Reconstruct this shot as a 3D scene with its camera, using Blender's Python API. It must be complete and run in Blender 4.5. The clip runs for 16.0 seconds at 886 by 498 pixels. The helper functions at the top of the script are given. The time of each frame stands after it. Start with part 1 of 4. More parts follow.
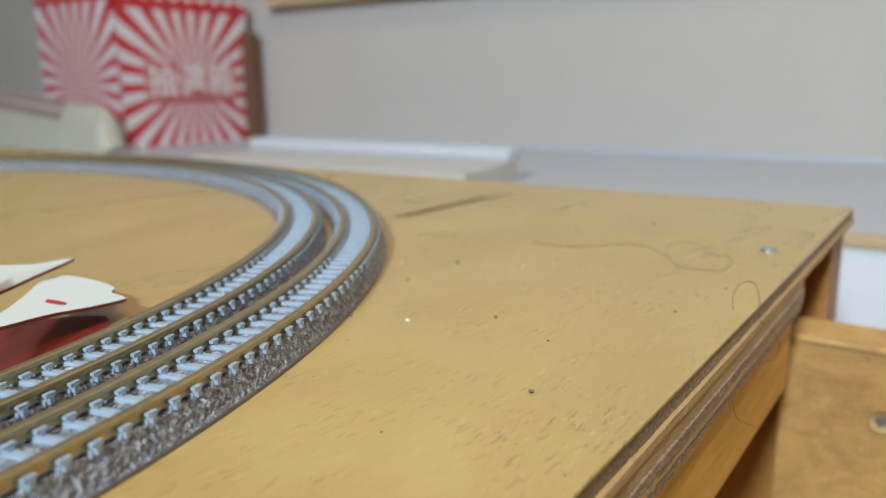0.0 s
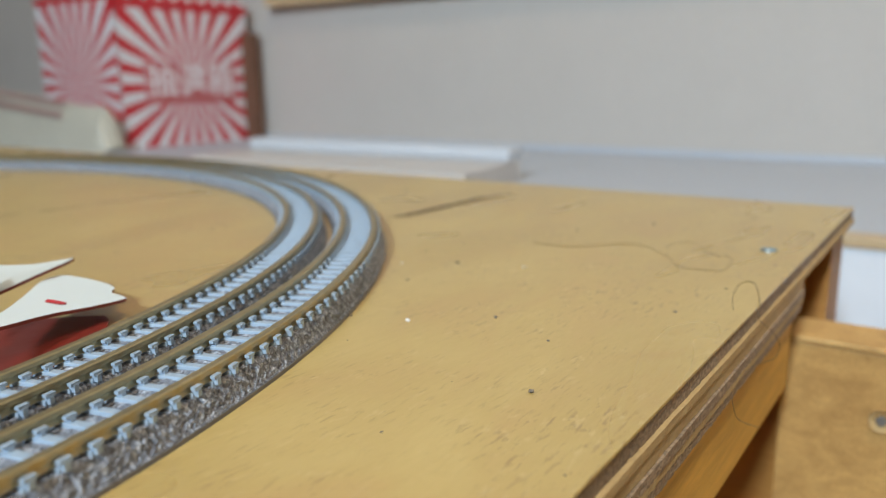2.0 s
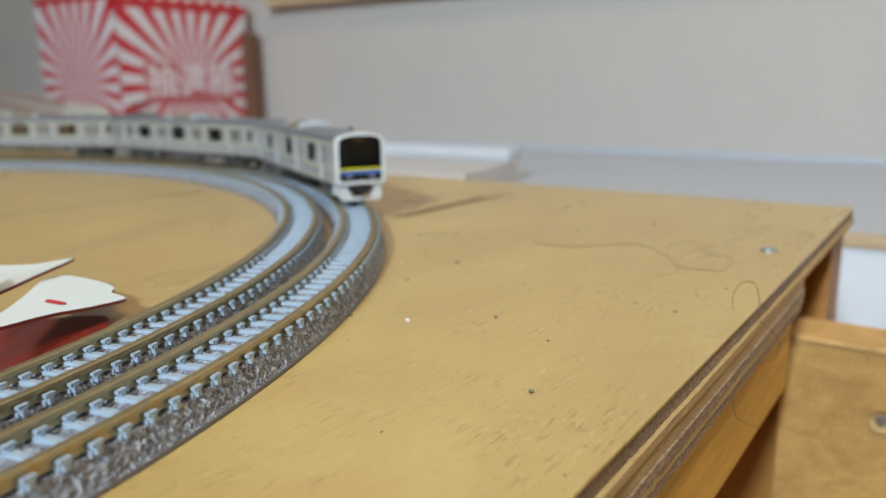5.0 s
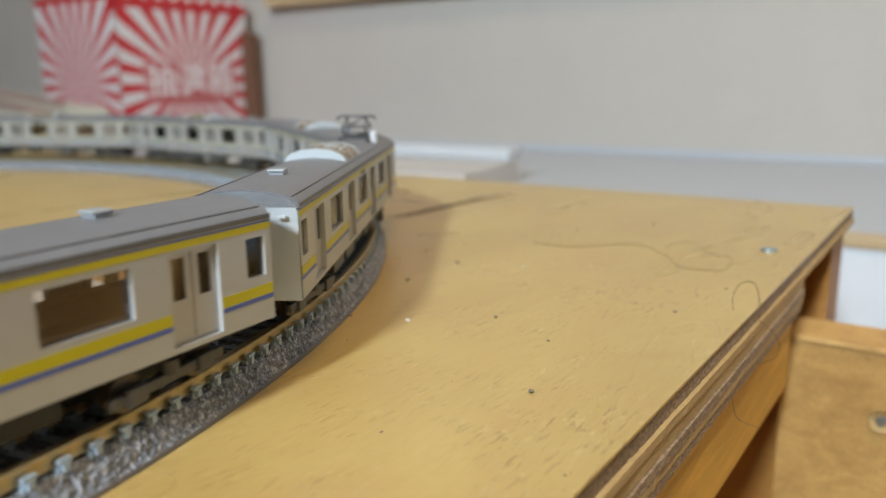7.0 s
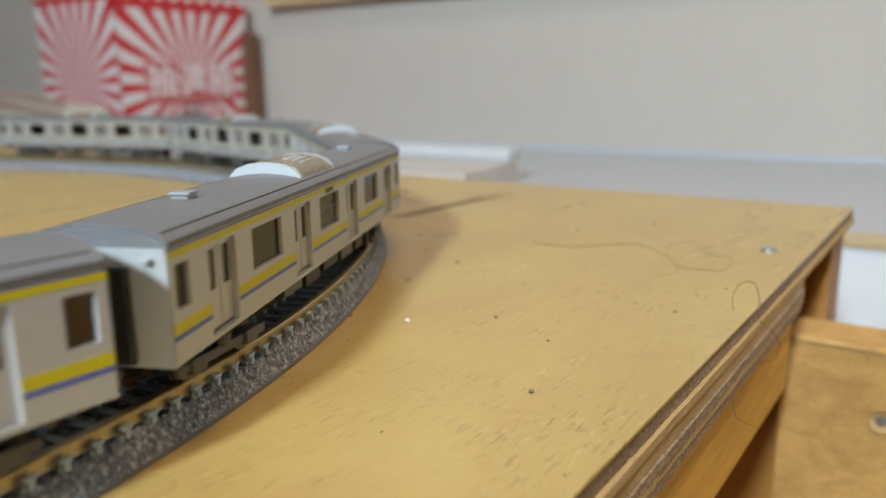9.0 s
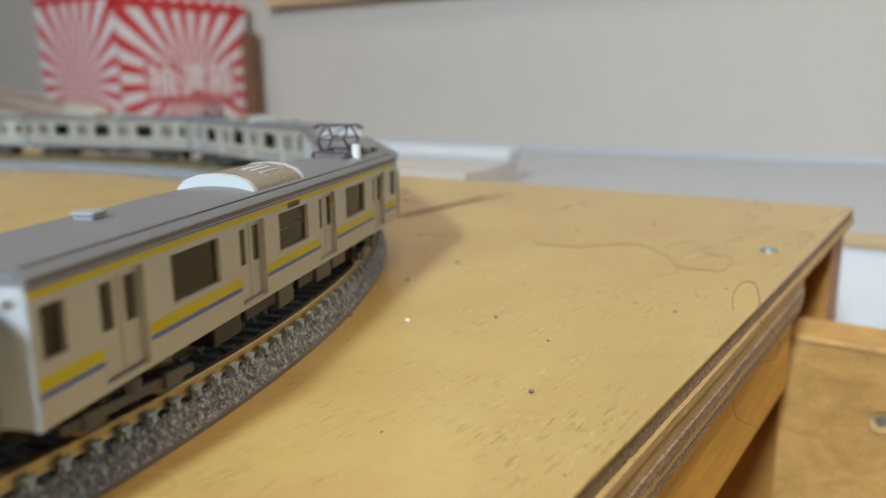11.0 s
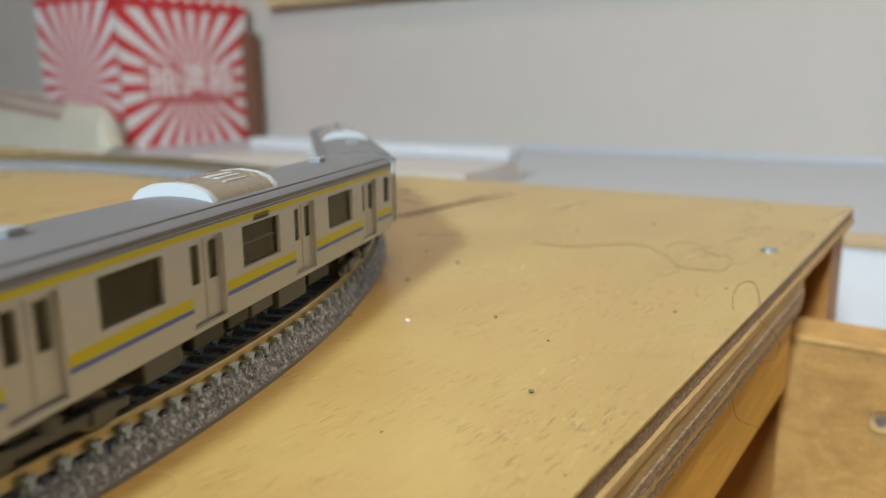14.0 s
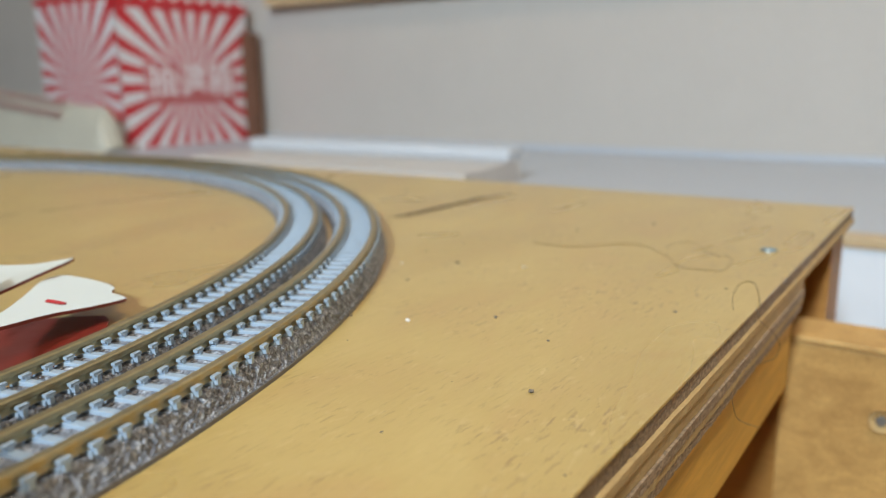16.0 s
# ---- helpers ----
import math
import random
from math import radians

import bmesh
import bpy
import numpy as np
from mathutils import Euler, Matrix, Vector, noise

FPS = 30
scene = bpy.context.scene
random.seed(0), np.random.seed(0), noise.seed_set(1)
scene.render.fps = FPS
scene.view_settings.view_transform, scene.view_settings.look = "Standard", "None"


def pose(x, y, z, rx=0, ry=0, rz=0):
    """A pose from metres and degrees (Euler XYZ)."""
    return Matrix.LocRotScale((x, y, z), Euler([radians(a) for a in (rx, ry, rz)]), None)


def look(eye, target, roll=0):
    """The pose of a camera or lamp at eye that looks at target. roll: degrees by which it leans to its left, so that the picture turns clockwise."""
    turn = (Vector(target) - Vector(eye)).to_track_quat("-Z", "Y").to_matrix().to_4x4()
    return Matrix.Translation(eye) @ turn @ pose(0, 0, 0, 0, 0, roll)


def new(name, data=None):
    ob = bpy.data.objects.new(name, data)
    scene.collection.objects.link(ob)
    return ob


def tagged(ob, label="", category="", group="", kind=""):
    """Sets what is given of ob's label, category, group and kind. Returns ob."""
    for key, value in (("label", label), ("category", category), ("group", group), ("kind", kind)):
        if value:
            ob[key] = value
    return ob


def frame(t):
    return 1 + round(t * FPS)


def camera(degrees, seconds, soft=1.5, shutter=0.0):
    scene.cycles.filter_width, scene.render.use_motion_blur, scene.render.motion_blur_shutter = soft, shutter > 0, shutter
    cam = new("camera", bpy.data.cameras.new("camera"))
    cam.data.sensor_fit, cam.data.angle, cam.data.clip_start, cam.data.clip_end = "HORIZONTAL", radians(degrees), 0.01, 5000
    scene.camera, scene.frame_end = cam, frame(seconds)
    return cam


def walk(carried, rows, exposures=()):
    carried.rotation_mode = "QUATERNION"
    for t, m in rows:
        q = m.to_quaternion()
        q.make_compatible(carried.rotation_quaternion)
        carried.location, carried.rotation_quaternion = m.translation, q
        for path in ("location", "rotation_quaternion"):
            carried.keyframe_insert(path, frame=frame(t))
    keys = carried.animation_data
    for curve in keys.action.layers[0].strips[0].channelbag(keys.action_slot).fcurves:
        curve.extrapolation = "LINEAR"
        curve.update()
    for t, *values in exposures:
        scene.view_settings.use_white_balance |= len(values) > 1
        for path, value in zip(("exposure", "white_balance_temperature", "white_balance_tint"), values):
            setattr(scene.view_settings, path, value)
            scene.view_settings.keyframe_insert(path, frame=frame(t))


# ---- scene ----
cam = camera(60.17, 16.0, soft=1.2, shutter=0.2)
EYE = Vector((0.0, 0.0, 0.04946))
TILT = radians(12.2555)
VIEW = look(EYE, EYE + Vector((0, math.cos(TILT), -math.sin(TILT))), -0.7135)
walk(cam, [(0.0, VIEW), (16.0, VIEW)],
     [(0.0, 0.05, 7080, 14), (4.2, 0.05, 7080, 14), (6.3, 0.05, 7380, 14), (7.0, 0.12, 7430, 14), (15.0, 0.12, 7430, 14), (16.0, 0.11, 7280, 14)])
cam.data.dof.use_dof = True
cam.data.dof.focus_distance = 0.131
cam.data.dof.aperture_fstop = 15.5

# ---- the lie of the place: board axes, track, train ----
TURN = -34.703                      # degrees from world x to the board's long cross axis
E1 = Vector((math.cos(radians(TURN)), math.sin(radians(TURN)), 0))
E2 = Vector((-math.sin(radians(TURN)), math.cos(radians(TURN)), 0))
RIGHT, BACK = -0.0355, 0.3334       # board edges along E1 and E2
CX, CY, RAD = -0.32096, 0.20885, 0.29576
SPACE = 0.01878                     # outer to inner track
RAIL_Z = 0.0072
LEG = 0.55                          # straight length of the oval
TOP = radians(125)                  # where the visible half circle begins
AXIS = Vector((math.cos(radians(35)), math.sin(radians(35)), 0))


def at(u, v, z=0.0):
    return E1 * u + E2 * v + Vector((0, 0, z))


def board_pose(u, v, z=0.0, turn=0.0):
    p = at(u, v, z)
    return pose(p.x, p.y, p.z, 0, 0, TURN + turn)


def oval(s, r):
    """Point and heading on an oval of radius r, s metres from the head of the visible half circle."""
    arc = math.pi * RAD
    s = s % (2 * arc + 2 * LEG)
    c = Vector((CX, CY, 0))
    c2 = c - AXIS * LEG
    if s < arc:
        a = TOP - s / RAD
        return c + r * Vector((math.cos(a), math.sin(a), 0)), a
    if s < arc + LEG:
        a = TOP - math.pi
        return c + r * Vector((math.cos(a), math.sin(a), 0)) - AXIS * (s - arc), a
    if s < 2 * arc + LEG:
        a = TOP - math.pi - (s - arc - LEG) / RAD
        return c2 + r * Vector((math.cos(a), math.sin(a), 0)), a
    a = TOP
    return c2 + r * Vector((math.cos(a), math.sin(a), 0)) + AXIS * (s - 2 * arc - LEG), a


# ---- world and lights ----
world = bpy.data.worlds.new("world")
scene.world = world
world.use_nodes = True
sky = world.node_tree.nodes.new("ShaderNodeTexSky")
sky.sky_type, sky.sun_disc = "NISHITA", False
sky.sun_elevation, sky.sun_rotation = radians(40), radians(200)
world.node_tree.links.new(sky.outputs[0], world.node_tree.nodes["Background"].inputs[0])
world.node_tree.nodes["Background"].inputs[1].default_value = 0.12


def area(name, eye, target, w, h, power, color):
    lamp = bpy.data.lights.new(name, "AREA")
    lamp.shape, lamp.size, lamp.size_y, lamp.energy, lamp.color = "RECTANGLE", w, h, power, color
    ob = new(name, lamp)
    ob.matrix_basis = look(eye, target)
    return ob


# cool daylight in the window opening behind the camera, and the warm ceiling lamp
WIN = at(0.20, -1.46, 1.03)
area("window_daylight", WIN, WIN + E2, 0.18, 0.25, 58, (0.58, 0.80, 1.0))
CEIL = at(0.40, -0.35, 1.855)
area("ceiling_lamp_light", CEIL, CEIL - Vector((0, 0, 1)), 0.55, 0.55, 10.4, (1.0, 0.715, 0.37))


class Nodes:
    def __init__(self, name, color=(0.5, 0.5, 0.5), rough=0.5, metal=0.0):
        self.mat = bpy.data.materials.new(name)
        self.mat.use_nodes = True
        self.t = self.mat.node_tree
        self.b = self.t.nodes["Principled BSDF"]
        self.b.inputs["Base Color"].default_value = (*color, 1)
        self.b.inputs["Roughness"].default_value = rough
        self.b.inputs["Metallic"].default_value = metal
        self.co = self.t.nodes.new("ShaderNodeTexCoord").outputs["Object"]

    def link(self, a, b):
        self.t.links.new(a, b)

    def noise(self, scale, detail=4, rough=0.55, stretch=None, distort=0.0):
        n = self.t.nodes.new("ShaderNodeTexNoise")
        n.inputs["Scale"].default_value, n.inputs["Detail"].default_value = scale, detail
        n.inputs["Roughness"].default_value, n.inputs["Distortion"].default_value = rough, distort
        co = self.co
        if stretch:
            m = self.t.nodes.new("ShaderNodeMapping")
            m.inputs["Scale"].default_value = stretch
            self.link(co, m.inputs[0])
            co = m.outputs[0]
        self.link(co, n.inputs["Vector"])
        return n.outputs["Fac"]

    def ramp(self, fac, stops):
        r = self.t.nodes.new("ShaderNodeValToRGB")
        e = r.color_ramp.elements
        while len(e) < len(stops):
            e.new(0.5)
        for el, (p, c) in zip(e, stops):
            el.position, el.color = p, (*c, 1)
        self.link(fac, r.inputs[0])
        return r.outputs[0]

    def mix(self, fac, a, b, how="MIX"):
        m = self.t.nodes.new("ShaderNodeMix")
        m.data_type, m.blend_type = "RGBA", how
        for sock, val in ((m.inputs[0], fac), (m.inputs[6], a), (m.inputs[7], b)):
            if isinstance(val, bpy.types.NodeSocket):
                self.link(val, sock)
            elif isinstance(val, tuple):
                sock.default_value = (*val, 1)
            else:
                sock.default_value = val
        return m.outputs[2]

    def math(self, op, a, b=0.0):
        m = self.t.nodes.new("ShaderNodeMath")
        m.operation = op
        for sock, val in zip(m.inputs, (a, b)):
            if isinstance(val, bpy.types.NodeSocket):
                self.link(val, sock)
            else:
                sock.default_value = val
        return m.outputs[0]

    def color(self, out):
        self.link(out, self.b.inputs["Base Color"])
        return self

    def rough(self, fac, lo, hi):
        m = self.t.nodes.new("ShaderNodeMapRange")
        m.inputs[3].default_value, m.inputs[4].default_value = lo, hi
        self.link(fac, m.inputs[0])
        self.link(m.outputs[0], self.b.inputs["Roughness"])
        return self

    def bump(self, fac, dist, strength=0.6):
        m = self.t.nodes.new("ShaderNodeBump")
        m.inputs["Strength"].default_value, m.inputs["Distance"].default_value = strength, dist
        self.link(fac, m.inputs["Height"])
        self.link(m.outputs[0], self.b.inputs["Normal"])
        return self


def speckled(name, color, spread, scale, rough, metal=0.0, bump=0.0, bscale=None):
    """A plain material with fine and broad variation of its colour, sheen and relief."""
    n = Nodes(name, color, rough, metal)
    lo = tuple(max(0, c * (1 - spread)) for c in color)
    hi = tuple(min(1, c * (1 + spread)) for c in color)
    f1, f2 = n.noise(scale), n.noise(scale / 9, 3)
    n.color(n.mix(0.5, n.ramp(f1, [(0.3, lo), (0.7, hi)]), n.ramp(f2, [(0.3, lo), (0.7, hi)])))
    n.rough(f1, max(0.03, rough - 0.1), min(1, rough + 0.1))
    if bump:
        n.bump(n.noise(bscale or scale * 2), bump)
    return n.mat


def wood(name, dark, light, grain=(1, 16, 16), scale=60, rough=0.45, bump=0.0002):
    n = Nodes(name, light, rough)
    g = n.noise(scale, 6, 0.6, grain, 0.6)
    fine = n.noise(scale * 7, 3, 0.6, grain)
    broad = n.noise(9, 3, 0.5, (1, 3, 3), 0.8)
    c = n.ramp(g, [(0.34, dark), (0.64, light)])
    c = n.mix(0.35, c, n.ramp(fine, [(0.3, dark), (0.65, light)]))
    c = n.mix(0.45, c, n.ramp(broad, [(0.3, tuple(x * 0.82 for x in light)), (0.7, light)]))
    n.color(c).rough(fine, rough - 0.08, rough + 0.12).bump(fine, bump, 0.35)
    return n.mat


def sawn(name, dark, light, much=1.0, grain=(1, 0.6, 1)):
    """Rough sawn wood: dark pores and fibres over stains of two sizes."""
    n = Nodes(name, light, 0.7)
    pores, fibre = n.noise(1500, 2, 0.5, grain), n.noise(260, 4, 0.65, grain, 0.5)
    stain, broad = n.noise(75, 4, 0.6, grain, 0.8), n.noise(22, 3, 0.5, None, 0.6)
    mid = tuple((a + b) / 2 for a, b in zip(dark, light))
    c = n.ramp(fibre, [(0.3, mid), (0.62, light)])
    c = n.mix(0.45, c, n.ramp(stain, [(0.36, dark), (0.6, light)]))
    c = n.mix(0.25, c, n.ramp(broad, [(0.35, dark), (0.6, light)]))
    k = 0.75 * much
    c = n.mix(n.ramp(pores, [(0.44, (k, k, k)), (0.58, (0, 0, 0))]), c, dark)
    n.color(c).rough(fibre, 0.55, 0.8).bump(pores, 0.0006, 0.6 * much)
    return n.mat


def ply_top():
    n = Nodes("birch_plywood_face", (0.579, 0.359, 0.146), 0.42)
    g = n.noise(55, 6, 0.62, (9, 1, 1), 0.9)
    fine = n.noise(900, 3, 0.6, (3.2, 0.35, 1))
    pores = n.noise(620, 2, 0.5, (2.2, 0.22, 1))
    broad = n.noise(7, 3, 0.5, (2.5, 1, 1), 1.2)
    c = n.ramp(g, [(0.25, (0.454, 0.300, 0.093)), (0.55, (0.554, 0.386, 0.134)), (0.8, (0.617, 0.444, 0.170))])
    c = n.mix(0.3, c, n.ramp(fine, [(0.3, (0.395, 0.255, 0.082)), (0.62, (0.607, 0.426, 0.154))]))
    c = n.mix(0.5, c, n.ramp(broad, [(0.32, (0.405, 0.247, 0.082)), (0.6, (0.598, 0.408, 0.158))]))
    dirt = n.noise(150, 5, 0.7)
    c = n.mix(n.ramp(pores, [(0.66, (0, 0, 0)), (0.76, (0.4, 0.4, 0.4))]), c, (0.348, 0.198, 0.069))
    c = n.mix(n.ramp(dirt, [(0.67, (0, 0, 0)), (0.78, (0.35, 0.35, 0.35))]), c, (0.289, 0.180, 0.082))
    stain = n.noise(26, 4, 0.6, (1.6, 0.8, 1), 0.7)
    c = n.mix(0.38, c, n.ramp(stain, [(0.34, (0.530, 0.322, 0.123)), (0.5, (0.551, 0.382, 0.131)), (0.66, (0.625, 0.456, 0.171))]))
    dash = n.noise(700, 3, 0.6, (1.6, 0.32, 1), 0.4)
    patch = n.ramp(n.noise(38, 3, 0.6), [(0.42, (0, 0, 0)), (0.62, (1, 1, 1))])
    marks = n.math("MULTIPLY", n.ramp(dash, [(0.55, (0, 0, 0)), (0.66, (0.8, 0.8, 0.8))]), patch)
    c = n.mix(marks, c, (0.318, 0.192, 0.074))
    chips = n.math("MULTIPLY", n.ramp(n.noise(520, 3, 0.6, (1.3, 0.4, 1), 0.3), [(0.58, (0, 0, 0)), (0.68, (0.4, 0.4, 0.4))]), patch)
    c = n.mix(chips, c, (0.742, 0.576, 0.290))
    n.color(c).rough(broad, 0.22, 0.36).bump(dash, 0.00015, 0.12)
    return n.mat


def ballast():
    n = Nodes("grey_ballast_with_painted_glints", (0.17, 0.17, 0.18), 0.42)
    f1, f2 = n.noise(1050, 3, 0.7), n.noise(260, 3)
    # the palest stop paints bluish-white glints onto the stones
    c = n.ramp(f1, [(0.32, (0.10, 0.10, 0.118)), (0.50, (0.235, 0.25, 0.285)), (0.64, (0.62, 0.67, 0.75))])
    n.color(n.mix(0.25, c, n.ramp(f2, [(0.3, (0.185, 0.185, 0.205)), (0.7, (0.32, 0.33, 0.37))])))
    n.rough(f2, 0.10, 0.32).bump(f1, 0.0008, 1.0)
    return n.mat


def sunburst(name, cx, cz):
    """Printed red and white rays about a centre in the panel's own x and z."""
    n = Nodes(name, (0.8, 0.8, 0.8), 0.5)
    sep = n.t.nodes.new("ShaderNodeSeparateXYZ")
    n.link(n.co, sep.inputs[0])
    ang = n.math("ARCTAN2", n.math("SUBTRACT", sep.outputs["Z"], cz), n.math("SUBTRACT", sep.outputs["X"], cx))
    wave = n.math("SINE", n.math("MULTIPLY", ang, 24.0))
    red = n.math("GREATER_THAN", wave, 0.05)
    tint = n.noise(40)
    r = n.ramp(tint, [(0.3, (0.56, 0.022, 0.03)), (0.7, (0.64, 0.03, 0.036))])
    w = n.ramp(tint, [(0.3, (0.70, 0.66, 0.67)), (0.7, (0.76, 0.73, 0.74))])
    n.color(n.mix(red, w, r)).bump(tint, 0.0004, 0.2)
    return n.mat


def tinted_glass(name, tint):
    n = Nodes(name)
    mixer = n.t.nodes.new("ShaderNodeMixShader")
    clear, gloss = n.t.nodes.new("ShaderNodeBsdfTransparent"), n.t.nodes.new("ShaderNodeBsdfGlossy")
    clear.inputs[0].default_value = (*tint, 1)
    gloss.inputs["Roughness"].default_value = 0.06
    fres = n.t.nodes.new("ShaderNodeFresnel")
    fres.inputs[0].default_value = 1.5
    n.link(fres.outputs[0], mixer.inputs[0])
    n.link(clear.outputs[0], mixer.inputs[1])
    n.link(gloss.outputs[0], mixer.inputs[2])
    n.link(mixer.outputs[0], n.t.nodes["Material Output"].inputs[0])
    return n.mat


def glow(name, color, strength, base=(0.8, 0.8, 0.8)):
    n = Nodes(name, base, 0.2)
    n.b.inputs["Emission Color"].default_value = (*color, 1)
    n.b.inputs["Emission Strength"].default_value = strength
    return n.mat


M_TOP = ply_top()
M_PLYDARK = sawn("plywood_core_dark", (0.19, 0.125, 0.075), (0.50, 0.34, 0.21), 1.0)
M_PLYMID = sawn("plywood_core_middle", (0.36, 0.22, 0.09), (0.62, 0.42, 0.19), 0.25)
M_PLYLIGHT = wood("plywood_core_light", (0.38, 0.225, 0.085), (0.58, 0.38, 0.165), (2, 2, 9), 120, 0.75, 0.0004)
M_BEAM = wood("pine_beam", (0.30, 0.12, 0.014), (0.88, 0.48, 0.090), (7, 0.4, 7), 60, 0.5, 0.0003)
M_PLANK = sawn("old_plank", (0.29, 0.135, 0.034), (0.66, 0.37, 0.115), 0.4, (0.8, 1, 1.4))
M_PLANKTOP = sawn("planed_plank_edge", (0.40, 0.20, 0.055), (0.76, 0.46, 0.17), 0.3, (1, 0.8, 1))
# pine under the board edge, darkened in colour to stand for its shade
M_SHADEDPINE = wood("shade_toned_pine", (0.34, 0.13, 0.022), (0.50, 0.22, 0.048), (0.6, 4, 7), 40, 0.55, 0.0003)
M_BROWN = wood("brown_stained_wood", (0.12, 0.05, 0.028), (0.22, 0.10, 0.06), (5, 5, 1), 30, 0.5)
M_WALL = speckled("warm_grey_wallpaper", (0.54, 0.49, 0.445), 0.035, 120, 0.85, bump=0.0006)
# unseen walls, kept dark so that less light bounces into the train's shadow
M_UNSEENWALL = speckled("unseen_wall_dark_beige", (0.24, 0.20, 0.16), 0.05, 90, 0.85, bump=0.0006)
M_CEIL = speckled("white_ceiling_paint", (0.52, 0.48, 0.43), 0.03, 60, 0.9)
M_FLOOR = wood("oak_floor", (0.25, 0.14, 0.06), (0.42, 0.26, 0.13), (1, 8, 8), 12, 0.4)
M_DESK = speckled("white_laminate", (0.50, 0.525, 0.57), 0.03, 90, 0.4)
M_LID = speckled("greyish_white_plastic", (0.60, 0.62, 0.655), 0.03, 70, 0.4)
M_WHITE = speckled("white_painted_panel", (0.80, 0.82, 0.85), 0.03, 70, 0.35)
M_BAND = wood("pale_wood_banding", (0.50, 0.34, 0.18), (0.64, 0.46, 0.27), (1, 9, 9), 60)
M_CREAM = speckled("cream_plastic", (0.62, 0.57, 0.53), 0.04, 60, 0.4)
M_BALLAST = ballast()
M_LIP = speckled("dark_grey_bed_plastic", (0.17, 0.155, 0.145), 0.08, 500, 0.45)
M_TIE = speckled("pale_concrete_sleeper_plastic", (0.37, 0.46, 0.55), 0.08, 900, 0.24, bump=0.0001)
M_RAIL = speckled("bronzed_nickel_rail", (0.46, 0.355, 0.19), 0.22, 500, 0.38, 0.8)
M_JOINER = speckled("grey_metal_joiner", (0.3, 0.29, 0.27), 0.1, 500, 0.4, 0.7)
M_STEEL = speckled("silver_painted_car_side", (0.44, 0.44, 0.43), 0.03, 400, 0.36, 0.35)
# silver of the car ends, with the bluish daylight on them put in
M_END = speckled("daylit_silver_car_end", (0.56, 0.60, 0.63), 0.03, 400, 0.34, 0.2)
M_DOORM = speckled("silver_painted_door", (0.435, 0.425, 0.41), 0.03, 400, 0.36, 0.35)
M_ROOF = speckled("matt_grey_roof", (0.19, 0.19, 0.205), 0.08, 600, 0.46, bump=0.00005)
M_RAIN = speckled("dark_grey_roof_edge", (0.115, 0.113, 0.115), 0.08, 600, 0.45)
# grey made bluer to carry the cool daylight on the cooler ends
M_AC = speckled("light_grey_cooler", (0.56, 0.61, 0.64), 0.03, 400, 0.35)
M_VENT = speckled("grey_roof_vent", (0.36, 0.38, 0.40), 0.05, 400, 0.4)
M_ACTOP = speckled("sandy_cooler_top", (0.33, 0.27, 0.20), 0.05, 400, 0.26, 0.25)
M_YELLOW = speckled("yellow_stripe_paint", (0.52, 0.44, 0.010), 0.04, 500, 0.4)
# inner-side yellow: the washing out by light is put into the colour
M_WASHEDYELLOW = speckled("light_washed_yellow_stripe", (0.44, 0.44, 0.30), 0.05, 500, 0.4)
M_CABYELLOW = speckled("bright_yellow_cab_stripe", (0.70, 0.62, 0.008), 0.04, 500, 0.35)
M_CABBLUE = speckled("bright_blue_cab_stripe", (0.022, 0.14, 0.50), 0.05, 500, 0.35)
M_BLUE = speckled("blue_stripe_paint", (0.075, 0.12, 0.38), 0.05, 500, 0.4)
M_BLACK = speckled("black_underframe_plastic", (0.022, 0.021, 0.021), 0.2, 600, 0.5)
M_DGREY = speckled("dark_grey_equipment", (0.105, 0.098, 0.090), 0.15, 600, 0.5)
M_WHEEL = speckled("dull_metal_wheel", (0.16, 0.13, 0.10), 0.15, 500, 0.4, 0.8)
M_FACE = speckled("white_cab_plastic", (0.66, 0.68, 0.69), 0.02, 300, 0.3)
M_CABIN = speckled("brown_interior", (0.48, 0.37, 0.30), 0.15, 300, 0.6)
M_GLASS = tinted_glass("smoked_window", (0.90, 0.85, 0.82))
M_CABGLASS = tinted_glass("cab_windscreen", (0.62, 0.65, 0.68))
M_CABBLACK = speckled("gloss_black_mask", (0.012, 0.012, 0.014), 0.1, 300, 0.15)
M_DIFFUSER = glow("lamp_diffuser_glow", (1.0, 0.9, 0.75), 1.0)
M_LAMP = glow("headlight_glow", (0.45, 0.5, 1.0), 0.12, (0.20, 0.22, 0.32))
M_SIGN = glow("amber_destination_glow", (0.75, 0.42, 0.03), 0.25)
M_PANTO = speckled("grey_pantograph_metal", (0.10, 0.10, 0.108), 0.1, 600, 0.42, 0.3)
M_INSUL = speckled("white_insulator", (0.82, 0.83, 0.84), 0.02, 300, 0.3)
# cab wall grey, lightened to stand for reflections in the windscreen
M_BULK = speckled("reflection_lightened_cab_wall", (0.42, 0.44, 0.46), 0.06, 200, 0.5)
# pale tone that stands for a recess jamb catching the daylight
M_LITJAMB = speckled("pale_lit_jamb", (0.52, 0.52, 0.52), 0.04, 300, 0.35)
M_LETTER = speckled("dark_grey_marking", (0.14, 0.14, 0.15), 0.05, 300, 0.5)
M_MARK = speckled("grey_blue_marking", (0.38, 0.38, 0.44), 0.05, 300, 0.5)
M_CARD = speckled("white_card_back", (0.73, 0.78, 0.76), 0.02, 150, 0.6, bump=0.0001)
M_MAROON = speckled("maroon_card_face", (0.21, 0.022, 0.013), 0.05, 150, 0.35)
M_BAG = speckled("cream_wrapping", (0.60, 0.56, 0.46), 0.06, 25, 0.4, bump=0.004, bscale=18)
